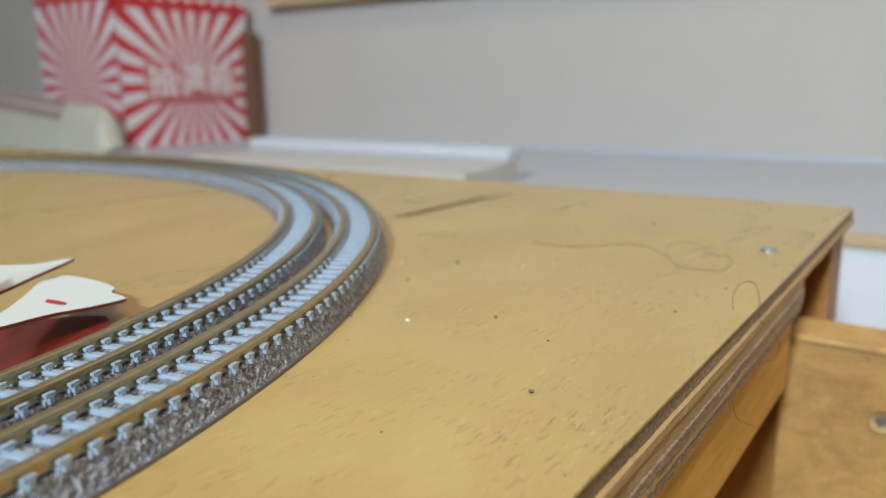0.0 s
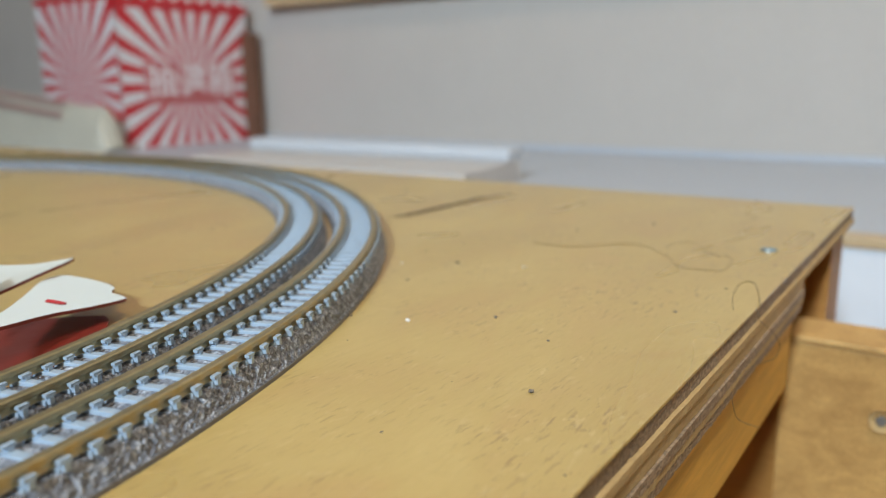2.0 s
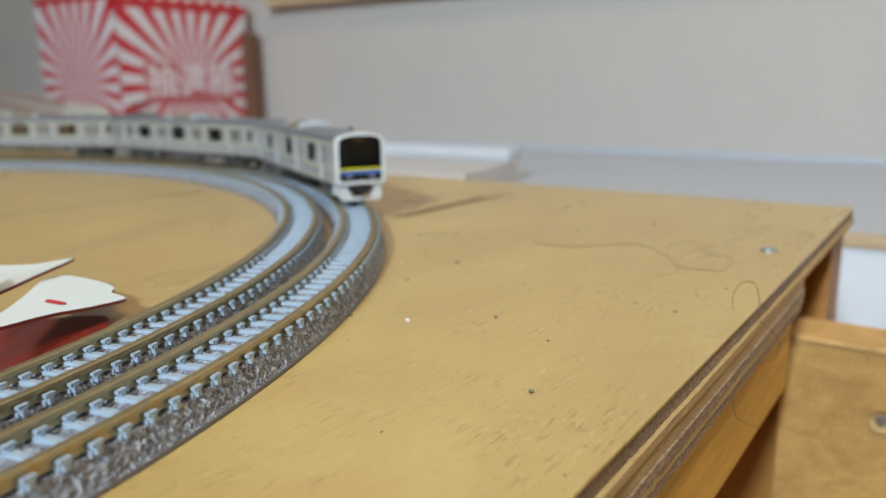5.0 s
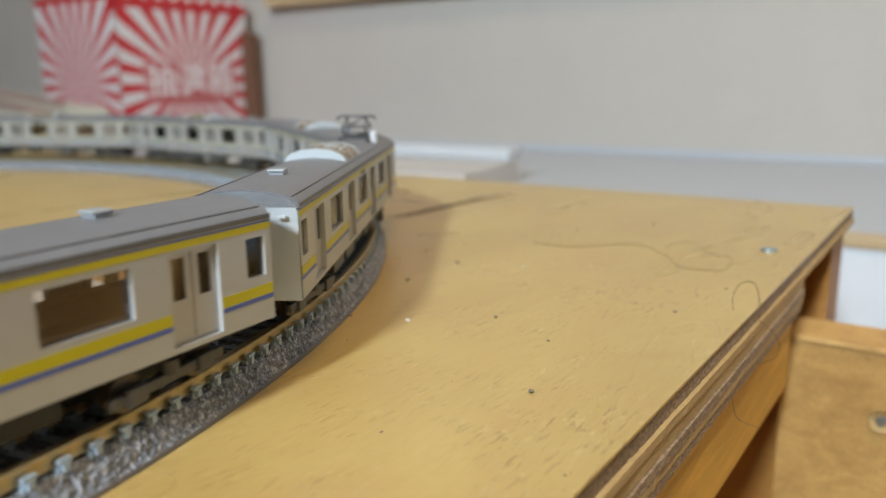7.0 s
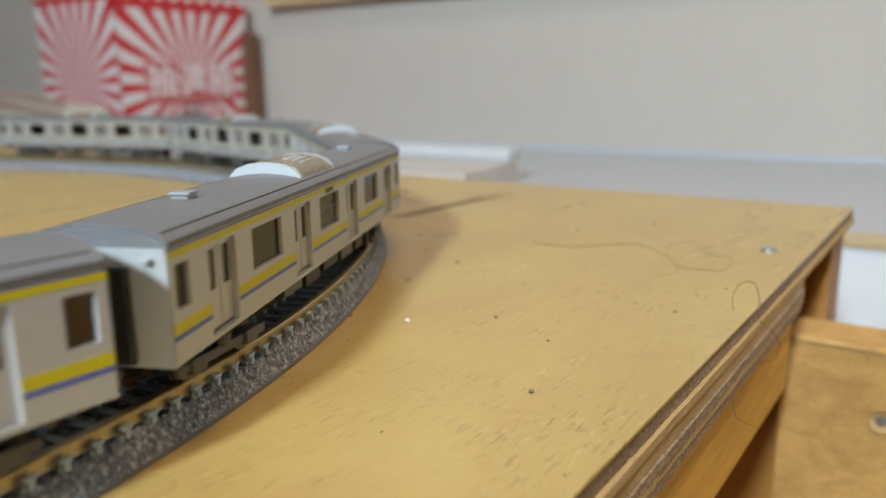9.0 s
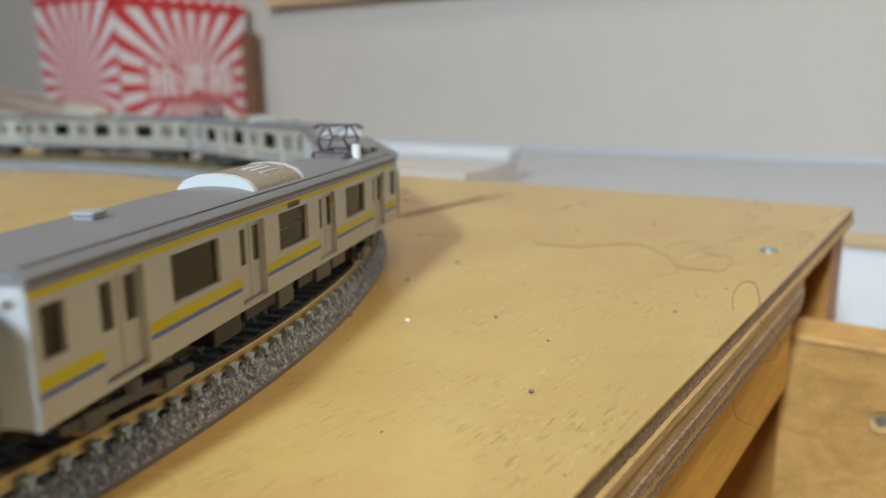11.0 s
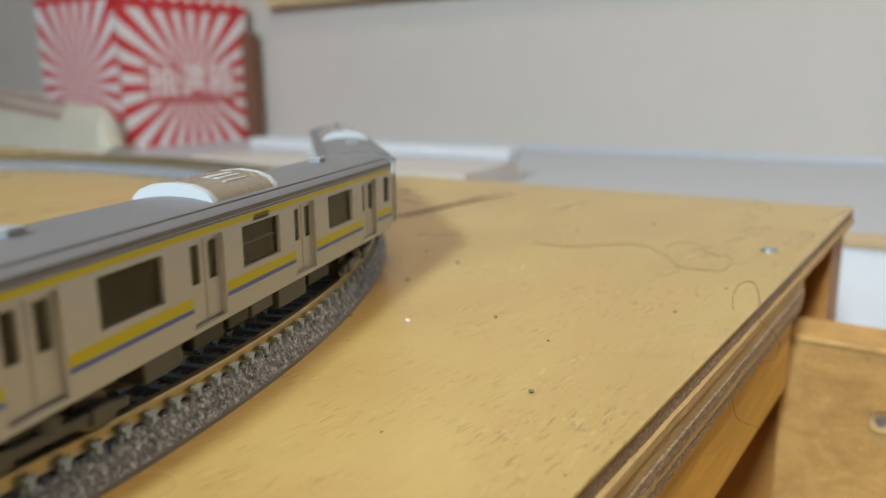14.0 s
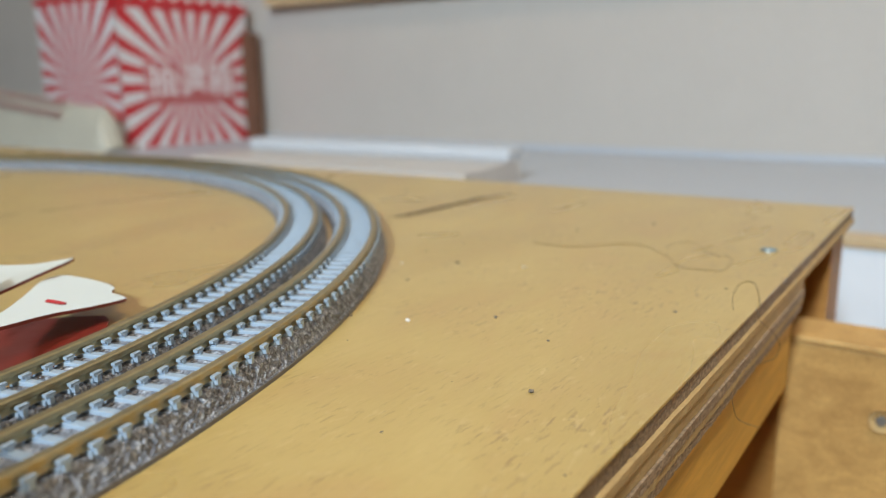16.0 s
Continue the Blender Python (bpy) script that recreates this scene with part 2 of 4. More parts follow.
M_REDPRINT = speckled("red_print", (0.60, 0.022, 0.03), 0.05, 60, 0.5)
M_PINK = speckled("faded_pink_print", (0.64, 0.45, 0.40), 0.06, 60, 0.5)
M_FIELD = speckled("worn_red_print", (0.56, 0.13, 0.13), 0.05, 60, 0.5)
M_PRINTWHITE = speckled("white_print", (0.82, 0.78, 0.78), 0.03, 60, 0.5)
M_SCREW = speckled("zinc_screw", (0.36, 0.42, 0.42), 0.2, 700, 0.42, 0.9)
M_HAIR = speckled("brown_hair", (0.15, 0.075, 0.026), 0.1, 300, 0.4)
M_CRUMB = speckled("grey_crumb", (0.22, 0.18, 0.14), 0.3, 900, 0.8)
M_CRUMBW = speckled("white_crumb", (0.8, 0.78, 0.74), 0.05, 900, 0.7)
M_SCRATCH = speckled("worn_dark_wood", (0.075, 0.042, 0.018), 0.2, 300, 0.7)


# ---- mesh tools ----
def box_into(bm, x0, x1, y0, y1, z0, z1, bevel=0.0):
    r = bmesh.ops.create_cube(bm, size=1.0, matrix=Matrix.Translation(((x0 + x1) / 2, (y0 + y1) / 2, (z0 + z1) / 2))
                              @ Matrix.Diagonal((x1 - x0, y1 - y0, z1 - z0, 1)))
    if bevel:
        edges = list({e for v in r["verts"] for e in v.link_edges})
        bmesh.ops.bevel(bm, geom=edges, offset=bevel, segments=2, profile=0.6, affect="EDGES", clamp_overlap=True)


def box(x0, x1, y0, y1, z0, z1, bevel=0.0):
    bm = bmesh.new()
    box_into(bm, x0, x1, y0, y1, z0, z1, bevel)
    return bm


def rod_into(bm, a, b, r, n=8, r2=None):
    a, b = Vector(a), Vector(b)
    d = b - a
    m = Matrix.Translation((a + b) / 2) @ d.to_track_quat("Z", "Y").to_matrix().to_4x4()
    bmesh.ops.create_cone(bm, cap_ends=True, segments=n, radius1=r, radius2=r if r2 is None else r2, depth=d.length, matrix=m)


def prism(points, z0, z1, bevel=0.0):
    """Solid between z0 and z1 over a plan polygon (anticlockwise)."""
    bm = bmesh.new()
    lo = [bm.verts.new((x, y, z0)) for x, y in points]
    hi = [bm.verts.new((x, y, z1)) for x, y in points]
    bm.faces.new(list(reversed(lo)))
    bm.faces.new(hi)
    n = len(points)
    for i in range(n):
        j = (i + 1) % n
        bm.faces.new((lo[i], lo[j], hi[j], hi[i]))
    if bevel:
        bmesh.ops.bevel(bm, geom=bm.edges[:], offset=bevel, segments=2, profile=0.6, affect="EDGES", clamp_overlap=True)
    return bm


def mesh_of(name, bm, mat, smooth=False):
    me = bpy.data.meshes.new(name)
    bm.normal_update()
    bm.to_mesh(me)
    bm.free()
    me.materials.append(mat)
    if smooth:
        for p in me.polygons:
            p.use_smooth = True
        me.set_sharp_from_angle(angle=radians(38))
    return me


def part(name, bm, mat, parent=None, label="", smooth=False, m=None):
    ob = new(name, mesh_of(name, bm, mat, smooth))
    if parent is not None:
        ob.parent = parent
    if m is not None:
        ob.matrix_basis = m
    return tagged(ob, label)


def thing(name, m, label, category, group="", kind=""):
    ob = new(name)
    ob.empty_display_size = 0.01
    ob.matrix_basis = m
    return tagged(ob, label, category, group, kind)


def solid(name, bm, mat, m, label="", category="", group="", kind="", smooth=False):
    ob = new(name, mesh_of(name, bm, mat, smooth))
    ob.matrix_basis = m
    return tagged(ob, label, category, group, kind)


# ---- the room ----
FLOOR_Z = -0.46
WALL_V, LEFT_U, RIGHT_U, NEAR_V = 0.89, -2.6, 2.2, -1.45
CEIL_Z = 1.95
B0 = board_pose(0, 0)


def room():
    solid("floor", box(LEFT_U, RIGHT_U, NEAR_V, WALL_V, FLOOR_Z - 0.05, FLOOR_Z), M_FLOOR, B0, "brown wooden room floor", "floor", kind="structure")
    solid("ceiling", box(LEFT_U, RIGHT_U, NEAR_V, WALL_V, CEIL_Z, CEIL_Z + 0.06), M_CEIL, B0, "plain cream painted ceiling", "ceiling", kind="structure")
    solid("wall_north", box(LEFT_U - 0.1, RIGHT_U + 0.1, WALL_V, WALL_V + 0.1, FLOOR_Z, CEIL_Z), M_WALL, B0, "pale warm grey papered wall behind the desk", "wall", kind="structure")
    # the other three walls are out of view and added dark to limit bounce
    solid("wall_west", box(LEFT_U - 0.1, LEFT_U, NEAR_V, WALL_V, FLOOR_Z, CEIL_Z), M_UNSEENWALL, B0, "unseen dull beige wall, darkened to cut bounced light", "wall", kind="structure")
    solid("wall_east", box(RIGHT_U, RIGHT_U + 0.1, NEAR_V, WALL_V, FLOOR_Z, CEIL_Z), M_UNSEENWALL, B0, "unseen dull beige wall, darkened to cut bounced light", "wall", kind="structure")
    bm = bmesh.new()
    w0, w1, s0, s1 = 0.11, 0.29, 0.905, 1.155
    for a, b, c, d in ((LEFT_U - 0.1, w0, FLOOR_Z, CEIL_Z), (w1, RIGHT_U + 0.1, FLOOR_Z, CEIL_Z),
                       (w0, w1, FLOOR_Z, s0), (w0, w1, s1, CEIL_Z)):
        box_into(bm, a, b, NEAR_V - 0.1, NEAR_V, c, d)
    solid("wall_south", bm, M_UNSEENWALL, B0, "unseen dull beige wall with a window opening, darkened to cut bounce", "wall", kind="structure")


room()


def ceiling_lamp():
    lamp = thing("ceiling_lamp", board_pose(0.40, -0.35, CEIL_Z), "flat round white ceiling lamp", "lamp")
    bm = bmesh.new()
    rod_into(bm, (0, 0, -0.05), (0, 0, 0), 0.33, 48)
    part("housing", bm, M_WHITE, lamp)
    bm = bmesh.new()
    rod_into(bm, (0, 0, -0.075), (0, 0, -0.0505), 0.31, 48, 0.32)
    part("diffuser", bm, M_DIFFUSER, lamp, "glowing white diffuser")


ceiling_lamp()


def desk():
    d = thing("desk", B0, "white laminate desk with pale wood edge along the wall", "desk")
    part("desktop", box(LEFT_U + 0.3, RIGHT_U - 0.05, 0.4805, WALL_V - 0.003, -0.058, -0.036), M_DESK, d)
    part("edge_band", box(LEFT_U + 0.3, RIGHT_U - 0.05, 0.464, 0.480, -0.0415, -0.0355, 0.0006), M_BAND, d, "pale wood edge band")
    part("front_panel", box(LEFT_U + 0.3, RIGHT_U - 0.05, 0.466, 0.480, FLOOR_Z, -0.0418), M_WHITE, d, "white front panel")
    solid("trim", box(LEFT_U, RIGHT_U, WALL_V - 0.010, WALL_V, -0.036, -0.029, 0.001), M_DESK, B0, "thin pale trim where wall meets desk", "trim", kind="structure")
    s = thing("wall_shelf", B0, "warm wooden shelf board on the wall", "shelf")
    part("board", box(-0.93, RIGHT_U - 0.1, WALL_V - 0.026, WALL_V - 0.002, 0.168, 0.190, 0.001), M_BAND, s)


desk()


# ---- the layout board ----
def torn_layer(u0, u1, v0, v1, z0, z1, torn):
    """One ply of the board with a rough sawn right-hand face."""
    bm = bmesh.new()
    n = 900
    va = -0.02
    rows = []
    for i in range(n + 1):
        v = va + (v1 - va) * i / n
        k = [noise.noise(Vector((v * f, z0 * 4000, f))) for f in (90, 420, 1300)]
        j = torn * (0.00022 * k[0] + 0.00016 * k[1] + 0.00012 * k[2])
        b = torn * (0.00018 * k[1] + 0.00022 * k[2])
        rows.append([bm.verts.new(p) for p in ((u0 + 0.3, v, z0), (u1 + j, v, z0 - b), (u1 + 1.4 * j, v, (z0 + z1) / 2), (u1 + 0.6 * j, v, z1), (u0 + 0.3, v, z1))])
    for a, b in zip(rows, rows[1:]):
        for j in range(5):
            bm.faces.new((a[j], a[(j + 1) % 5], b[(j + 1) % 5], b[j]))
    bm.faces.new(rows[0])
    bm.faces.new(list(reversed(rows[-1])))
    bmesh.ops.recalc_face_normals(bm, faces=bm.faces[:])
    box_into(bm, u0, u1, v0, va, z0, z1)
    box_into(bm, u0, u0 + 0.3, va, v1, z0, z1)
    return bm


def layout_board():
    t = thing("layout_board", B0, "birch plywood train board on a pine frame", "table")
    left, near = -0.92, -0.95
    part("top", box(left, RIGHT, near, BACK, -0.0007, 0.0, 0.0002), M_TOP, t, "yellow birch plywood top")
    layers = (("core_layer", 0.0006, 0.0040, -0.0004, 0.6, BACK - 0.0006, M_PLYDARK, "dark sawn core layer"), ("veneer_layer", 0.0041, 0.0058, 0.0004, 0.7, BACK - 0.001, M_PLYLIGHT, "pale splintered veneer"),
              ("lower_board", 0.0059, 0.0090, 0.0000, 0.4, 0.232, M_PLYMID, "second plywood sheet"), ("core_layer", 0.0091, 0.0112, 0.0005, 0.6, 0.2315, M_PLYDARK, ""),
              ("veneer_layer", 0.0113, 0.0128, 0.0004, 0.6, 0.231, M_PLYLIGHT, ""), ("core_layer", 0.0129, 0.0151, 0.0002, 0.6, 0.230, M_PLYDARK, "torn dark lower ply"))
    for name, za, zb, out, torn, end, mat, label in layers:
        part(name, torn_layer(left + 0.001, RIGHT + out, near, end, -zb, -za, torn), mat, t, label)
    part("side_beam", box(RIGHT - 0.030, RIGHT - 0.0016, near, 0.2285, -0.0385, -0.0153, 0.0012), M_BEAM, t, "orange pine side beam")
    part("side_beam", box(left + 0.002, left + 0.030, near, 0.2285, -0.0385, -0.0153, 0.0012), M_BEAM, t)
    # the back beam takes the pine colour that has shade put into it
    part("back_beam", box(left + 0.01, RIGHT - 0.0018, 0.298, 0.326, -0.075, -0.0061, 0.001), M_SHADEDPINE, t, "pine cross beam under the back edge, darkened for shade")
    part("front_beam", box(left + 0.01, RIGHT - 0.032, near, near + 0.028, -0.075, -0.0155, 0.001), M_BEAM, t)
    for u in (left + 0.05, RIGHT - 0.09):
        for v in (near + 0.05, 0.2):
            part("leg", box(u, u + 0.04, v, v + 0.04, FLOOR_Z, -0.0155, 0.001), M_BEAM, t)
    # screws and the dark scratch in the top
    for u, v in ((-0.0463, 0.2352),):
        bm = bmesh.new()
        rod_into(bm, (0, 0, -0.0004), (0, 0, 0.00025), 0.0026, 20, 0.0022)
        box_into(bm, -0.0016, 0.0016, -0.0003, 0.0003, 0.0002, 0.0005)
        box_into(bm, -0.0003, 0.0003, -0.0016, 0.0016, 0.0002, 0.00052)
        part("screw", bm, M_SCREW, t, "small zinc screw head", True, pose(u, v, 0.0003))
    return t


BOARD = layout_board()


def plank():
    p = thing("side_plank", B0, "upright old pine plank with a countersunk screw hole", "plank")
    bm = box(-0.0425, 0.40, 0.2505, 0.2705, -0.30, -0.031, 0.0008)
    part("board", bm, M_PLANK, p)
    part("top_strip", box(-0.0425, 0.40, 0.2495, 0.2712, -0.0308, -0.0288, 0.0006), M_PLANKTOP, p, "paler top lip")
    bm = bmesh.new()
    bmesh.ops.create_cone(bm, cap_ends=False, segments=24, radius1=0.0036, radius2=0.0020, depth=0.0016, matrix=Matrix.Translation((-0.0136, 0.2497, -0.0514)) @ Matrix.Rotation(radians(-90), 4, "X"))
    part("countersink", bm, M_PLYLIGHT, p, "bare countersink ring", True)
    bm = bmesh.new()
    rod_into(bm, (-0.0136, 0.2503, -0.0514), (-0.0136, 0.2494, -0.0514), 0.0015, 20)
    part("screw", bm, M_JOINER, p, "sunken screw")
    part("foot", box(-0.0425, 0.40, 0.2505, 0.2705, FLOOR_Z, -0.3005), M_PLANK, p)
    solid("frame_panel", box(-0.34, -0.0430, 0.262, 0.2704, FLOOR_Z, -0.036), M_SHADEDPINE, B0, "pine panel below the board, shade put into its colour", "panel")


plank()


# ---- the track ----
def sweep(profile, r0, s0, s1, step, closed=False):
    """A ribbon or bar with the given (offset, z) profile along the oval."""
    n = max(2, int(math.ceil((s1 - s0) / step)))
    bm = bmesh.new()
    rows = []
    for i in range(n + 1):
        s = s0 + (s1 - s0) * i / n
        rows.append([bm.verts.new(oval(s, r0 + o)[0] + Vector((0, 0, z))) for o, z in profile])
    k = len(profile)
    for a, b in zip(rows, rows[1:]):
        for j in range(k if closed else k - 1):
            jj = (j + 1) % k
            bm.faces.new((a[j], a[jj], b[jj], b[j]))
    if closed:
        bm.faces.new(rows[0])
        bm.faces.new(list(reversed(rows[-1])))
    bmesh.ops.recalc_face_normals(bm, faces=bm.faces[:])
    return bm


RAIL = [(-0.0007, 0.0), (-0.0005, 0.0005), (-0.0005, 0.0010), (-0.0008, 0.0012), (-0.0008, 0.0019), (-0.0006, 0.0021), (0.0006, 0.0021), (0.0008, 0.0019), (0.0008, 0.0012), (0.0005, 0.0010), (0.0005, 0.0005), (0.0007, 0.0)]
TIE_Z = RAIL_Z - 0.0021
SEEN0, SEEN1 = RAD * radians(25), RAD * radians(159.5)
PITCH = 0.004678


def tie_mesh():
    bm = bmesh.new()
    box_into(bm, -0.0008, 0.0008, -0.0062, 0.0062, -0.0014, 0.0, 0.0002)
    for y in (-4.9, 4.9):
        for s in (-1, 1):
            y0 = y * 0.001 + s * 0.0015
            box_into(bm, -0.00042, 0.00042, y0 - 0.0006, y0 + 0.0005, -0.0006, 0.0006)
            box_into(bm, -0.0009, 0.0009, y0 - 0.00045, y0 + 0.00035, 0.0005, 0.0010)
    return mesh_of("tie", bm, M_TIE)


def track(name, r, label):
    t = thing(name, Matrix.Identity(4), label, "model track", "two curved tracks")
    full = 2 * math.pi * RAD + 2 * LEG
    z = TIE_Z - 0.0005
    # ballast bed with rough shoulders where it is seen, smooth elsewhere
    prof = [(-0.0082, 0.0), (-0.0082, 0.0008), (-0.0077, 0.0015), (-0.0075, 0.0023), (-0.0072, 0.0030), (-0.0068, 0.0036), (-0.0060, z - 0.0005), (-0.0048, z - 0.0002), (-0.0022, z - 0.0001), (0, z - 0.0001),
            (0.0022, z - 0.0001), (0.0048, z - 0.0002), (0.0056, z - 0.0002), (0.0063, z - 0.0004), (0.0067, 0.0036), (0.0070, 0.0032), (0.0072, 0.0028), (0.0074, 0.0023), (0.0076, 0.0017), (0.0078, 0.0013), (0.0080, 0.0009), (0.0082, 0.0008), (0.0082, 0.0)]
    bm = sweep(prof, r, SEEN0, SEEN1, 0.0006)
    rnd = random.Random(5)
    for v in bm.verts:
        if v.co.z > 0.00095:
            d = 0.00022 if v.co.z < z - 0.0004 else 0.00013
            v.co += Vector((rnd.gauss(0, d), rnd.gauss(0, d), rnd.gauss(0, d))) * 0.75
            v.co.z += 0.00032 * min(0.5, noise.noise(v.co * 950)) * (1 if abs(v.co.z - z) > 0.0004 else 0.5)
    part("roadbed", bm, M_BALLAST, t, "grey moulded ballast bed")
    for o in (-0.0082, 0.0082):
        part("bed_edge", sweep([(o - 0.0003, 0.0), (o - 0.0003, 0.0007), (o + 0.0002, 0.00065), (o + 0.0003, 0.0)], r, SEEN0, SEEN1, 0.004), M_LIP, t, "plain dark lip at the foot of the bed", True)
    part("roadbed", sweep(prof[::2] + prof[-1:], r, SEEN1, full + SEEN0, 0.006), M_BALLAST, t)
    for o in (-0.0049, 0.0049):
        bm = sweep([(o + a, TIE_Z + b) for a, b in RAIL], r, 0, full, 0.005, True)
        part("rail", bm, M_RAIL, t, "bronze coloured metal rail", True)
        p, a = oval(RAD * (TOP - radians(6.5)), r + o)
        part("rail_joiner", box(-0.0012, 0.0012, -0.0035, 0.0035, -0.0002, 0.0013, 0.0003), M_JOINER, t, "metal rail joiner", m=pose(p.x, p.y, TIE_Z, 0, 0, math.degrees(a)))
    return t, full


TIE = tie_mesh()
TRACKS = [track("outer_track", RAD, "grey ballasted model railway curve with pale sleepers"),
          track("inner_track", RAD - SPACE, "grey ballasted model railway curve beside the outer one")]


def ties():
    for (t, full), r in zip(TRACKS, (RAD, RAD - SPACE)):
        n = int((SEEN1 - SEEN0) / PITCH)
        for i in range(n):
            s = SEEN0 + 0.0010 + i * PITCH
            p, a = oval(s, r)
            ob = new("tie", TIE)
            ob.parent = t
            ob.matrix_basis = pose(p.x, p.y, TIE_Z, 0, 0, math.degrees(a) - 90)
        bm = bmesh.new()
        for i in range(int((full - (SEEN1 - SEEN0)) / PITCH)):
            p, a = oval(SEEN1 + 0.002 + i * PITCH, r)
            bmesh.ops.create_cube(bm, size=1, matrix=pose(p.x, p.y, TIE_Z - 0.0006, 0, 0, math.degrees(a) - 90) @ Matrix.Diagonal((0.0014, 0.0132, 0.0012, 1)))
        tagged(part("tie_rows", bm, M_TIE, t), kind="stuff")


# ---- the train ----
# car space: x forward, y to the train's left, z up from the board
LEN, WID = 0.1315, 0.0190
Z0, Z1, ZT = 0.0124, 0.0284, 0.0312
LIFT = 0.0014
HW = WID / 2
DOORS = (-0.0505, -0.0165, 0.0165, 0.0505)


def openings(cab):
    """(x0, x1, z0, z1, depth, kind) in one car side."""
    out = []
    for x in DOORS:
        out.append((x - 0.0045, x + 0.0045, Z0 + 0.0007, 0.0262, 0.0008, "door"))
    for x in (-0.0338, 0.0, 0.0336):
        out.append((x - 0.0065, x + 0.0065, 0.0190, 0.0258, 0.0007, "window"))
    out.append((-0.0644, -0.0604, 0.0196, 0.0257, 0.0007, "window"))
    if cab:
        out.append((0.0596, 0.0626, Z0 + 0.0007, 0.0262, 0.0004, "cabdoor"))
    else:
        out.append((0.0604, 0.0644, 0.0196, 0.0257, 0.0007, "window"))
    return out


def side_shell(ops, x0, x1):
    bm = bmesh.new()
    xs = sorted({x0, x1, *[o[0] for o in ops], *[o[1] for o in ops]})
    zs = sorted({Z0, Z1, *[o[2] for o in ops], *[o[3] for o in ops]})
    for sgn in (-1, 1):
        y = sgn * HW
        def quad(a, b, c, d):
            vs = [bm.verts.new(q) for q in (a, b, c, d)]
            bm.faces.new(vs if sgn < 0 else list(reversed(vs)))
        for xa, xb in zip(xs, xs[1:]):
            for za, zb in zip(zs, zs[1:]):
                mx, mz = (xa + xb) / 2, (za + zb) / 2
                if not any(o[0] < mx < o[1] and o[2] < mz < o[3] for o in ops):
                    quad((xa, y, za), (xb, y, za), (xb, y, zb), (xa, y, zb))
        for a, b, c, d, dep, _ in ops:
            yi = y - sgn * dep * 1.6
            quad((a, y, c), (a, y, d), (a, yi, d), (a, yi, c))
            quad((b, y, d), (b, y, c), (b, yi, c), (b, yi, d))
            quad((a, y, d), (b, y, d), (b, yi, d), (a, yi, d))
            quad((b, y, c), (a, y, c), (a, yi, c), (b, yi, c))
    # floor plate
    box_into(bm, x0 + 0.0005, x1 - 0.0005, -HW + 0.0008, HW - 0.0008, Z0 + 0.0002, Z0 + 0.0012)
    bmesh.ops.remove_doubles(bm, verts=bm.verts[:], dist=1e-6)
    return bm


ROOF_PROFILE = [(-HW - 0.0001, Z1 - 0.0002), (-HW - 0.0001, Z1 + 0.0004), (-HW + 0.0007, Z1 + 0.0013), (-0.0065, Z1 + 0.0021), (-0.0035, ZT - 0.0002), (0, ZT),
                (0.0035, ZT - 0.0002), (0.0065, Z1 + 0.0021), (HW - 0.0007, Z1 + 0.0013), (HW + 0.0001, Z1 + 0.0004), (HW + 0.0001, Z1 - 0.0002)]


def extruded(profile, x0, x1):
    bm = bmesh.new()
    a = [bm.verts.new((x0, y, z)) for y, z in profile]
    b = [bm.verts.new((x1, y, z)) for y, z in profile]
    n = len(profile)
    for i in range(n):
        j = (i + 1) % n
        bm.faces.new((a[i], a[j], b[j], b[i]))
    bm.faces.new(list(reversed(a)))
    bm.faces.new(b)
    bmesh.ops.recalc_face_normals(bm, faces=bm.faces[:])
    return bm


def end_outline(inset, z_low):
    """Rounded outline of the car end, in y and z."""
    w = HW - inset
    pts = [(-w, z_low), (w, z_low)]
    prof = [(HW, Z1 - 0.0010), (HW - 0.0004, Z1 + 0.0006), (HW - 0.0018, Z1 + 0.0016), (0.0055, ZT - 0.0008), (0.0030, ZT - 0.0002), (0, ZT)]
    k = w / HW
    right = [(y * k, z - inset) for y, z in prof]
    return pts + right + [(-y, z) for y, z in reversed(right[:-1])]


def end_wall(x, sgn):
    bm = extruded(end_outline(0.0002, Z0 - 0.0002), min(x, x + sgn * 0.0008), max(x, x + sgn * 0.0008))
    return bm


def bogie(parent, x):
    b = part("bogie", box(-0.0105, 0.0105, -0.0036, 0.0036, RAIL_Z + 0.0022, RAIL_Z + 0.0042, 0.0004), M_BLACK, parent, "black four-wheeled bogie", m=pose(x, 0, 0))
    for sy in (-1, 1):
        bm = box(-0.0115, 0.0115, sy * 0.0066 - 0.0006, sy * 0.0066 + 0.0006, RAIL_Z + 0.0019, RAIL_Z + 0.0034, 0.0003)
        for wx in (-0.007, 0.007):
            box_into(bm, wx - 0.0017, wx + 0.0017, sy * 0.0068 - 0.0009, sy * 0.0068 + 0.0009, RAIL_Z + 0.0014, RAIL_Z + 0.0038, 0.0003)
        rod_into(bm, (0, sy * 0.0066, RAIL_Z + 0.0032), (0, sy * 0.0066, RAIL_Z + 0.0052), 0.0014, 10)
        part("side_frame", bm, M_DGREY, b)
    for wx in (-0.007, 0.007):
        bm = bmesh.new()
        for sy in (-1, 1):
            rod_into(bm, (wx, sy * 0.0042, RAIL_Z + 0.0028), (wx, sy * 0.0054, RAIL_Z + 0.0028), 0.0028, 20)
            rod_into(bm, (wx, sy * 0.0038, RAIL_Z + 0.0028), (wx, sy * 0.0042, RAIL_Z + 0.0028), 0.0032, 20)
        rod_into(bm, (wx, -0.0038, RAIL_Z + 0.0028), (wx, 0.0038, RAIL_Z + 0.0028), 0.0007, 8)
        part("wheelset", bm, M_WHEEL, b, "dull metal wheelset", True)
    return b


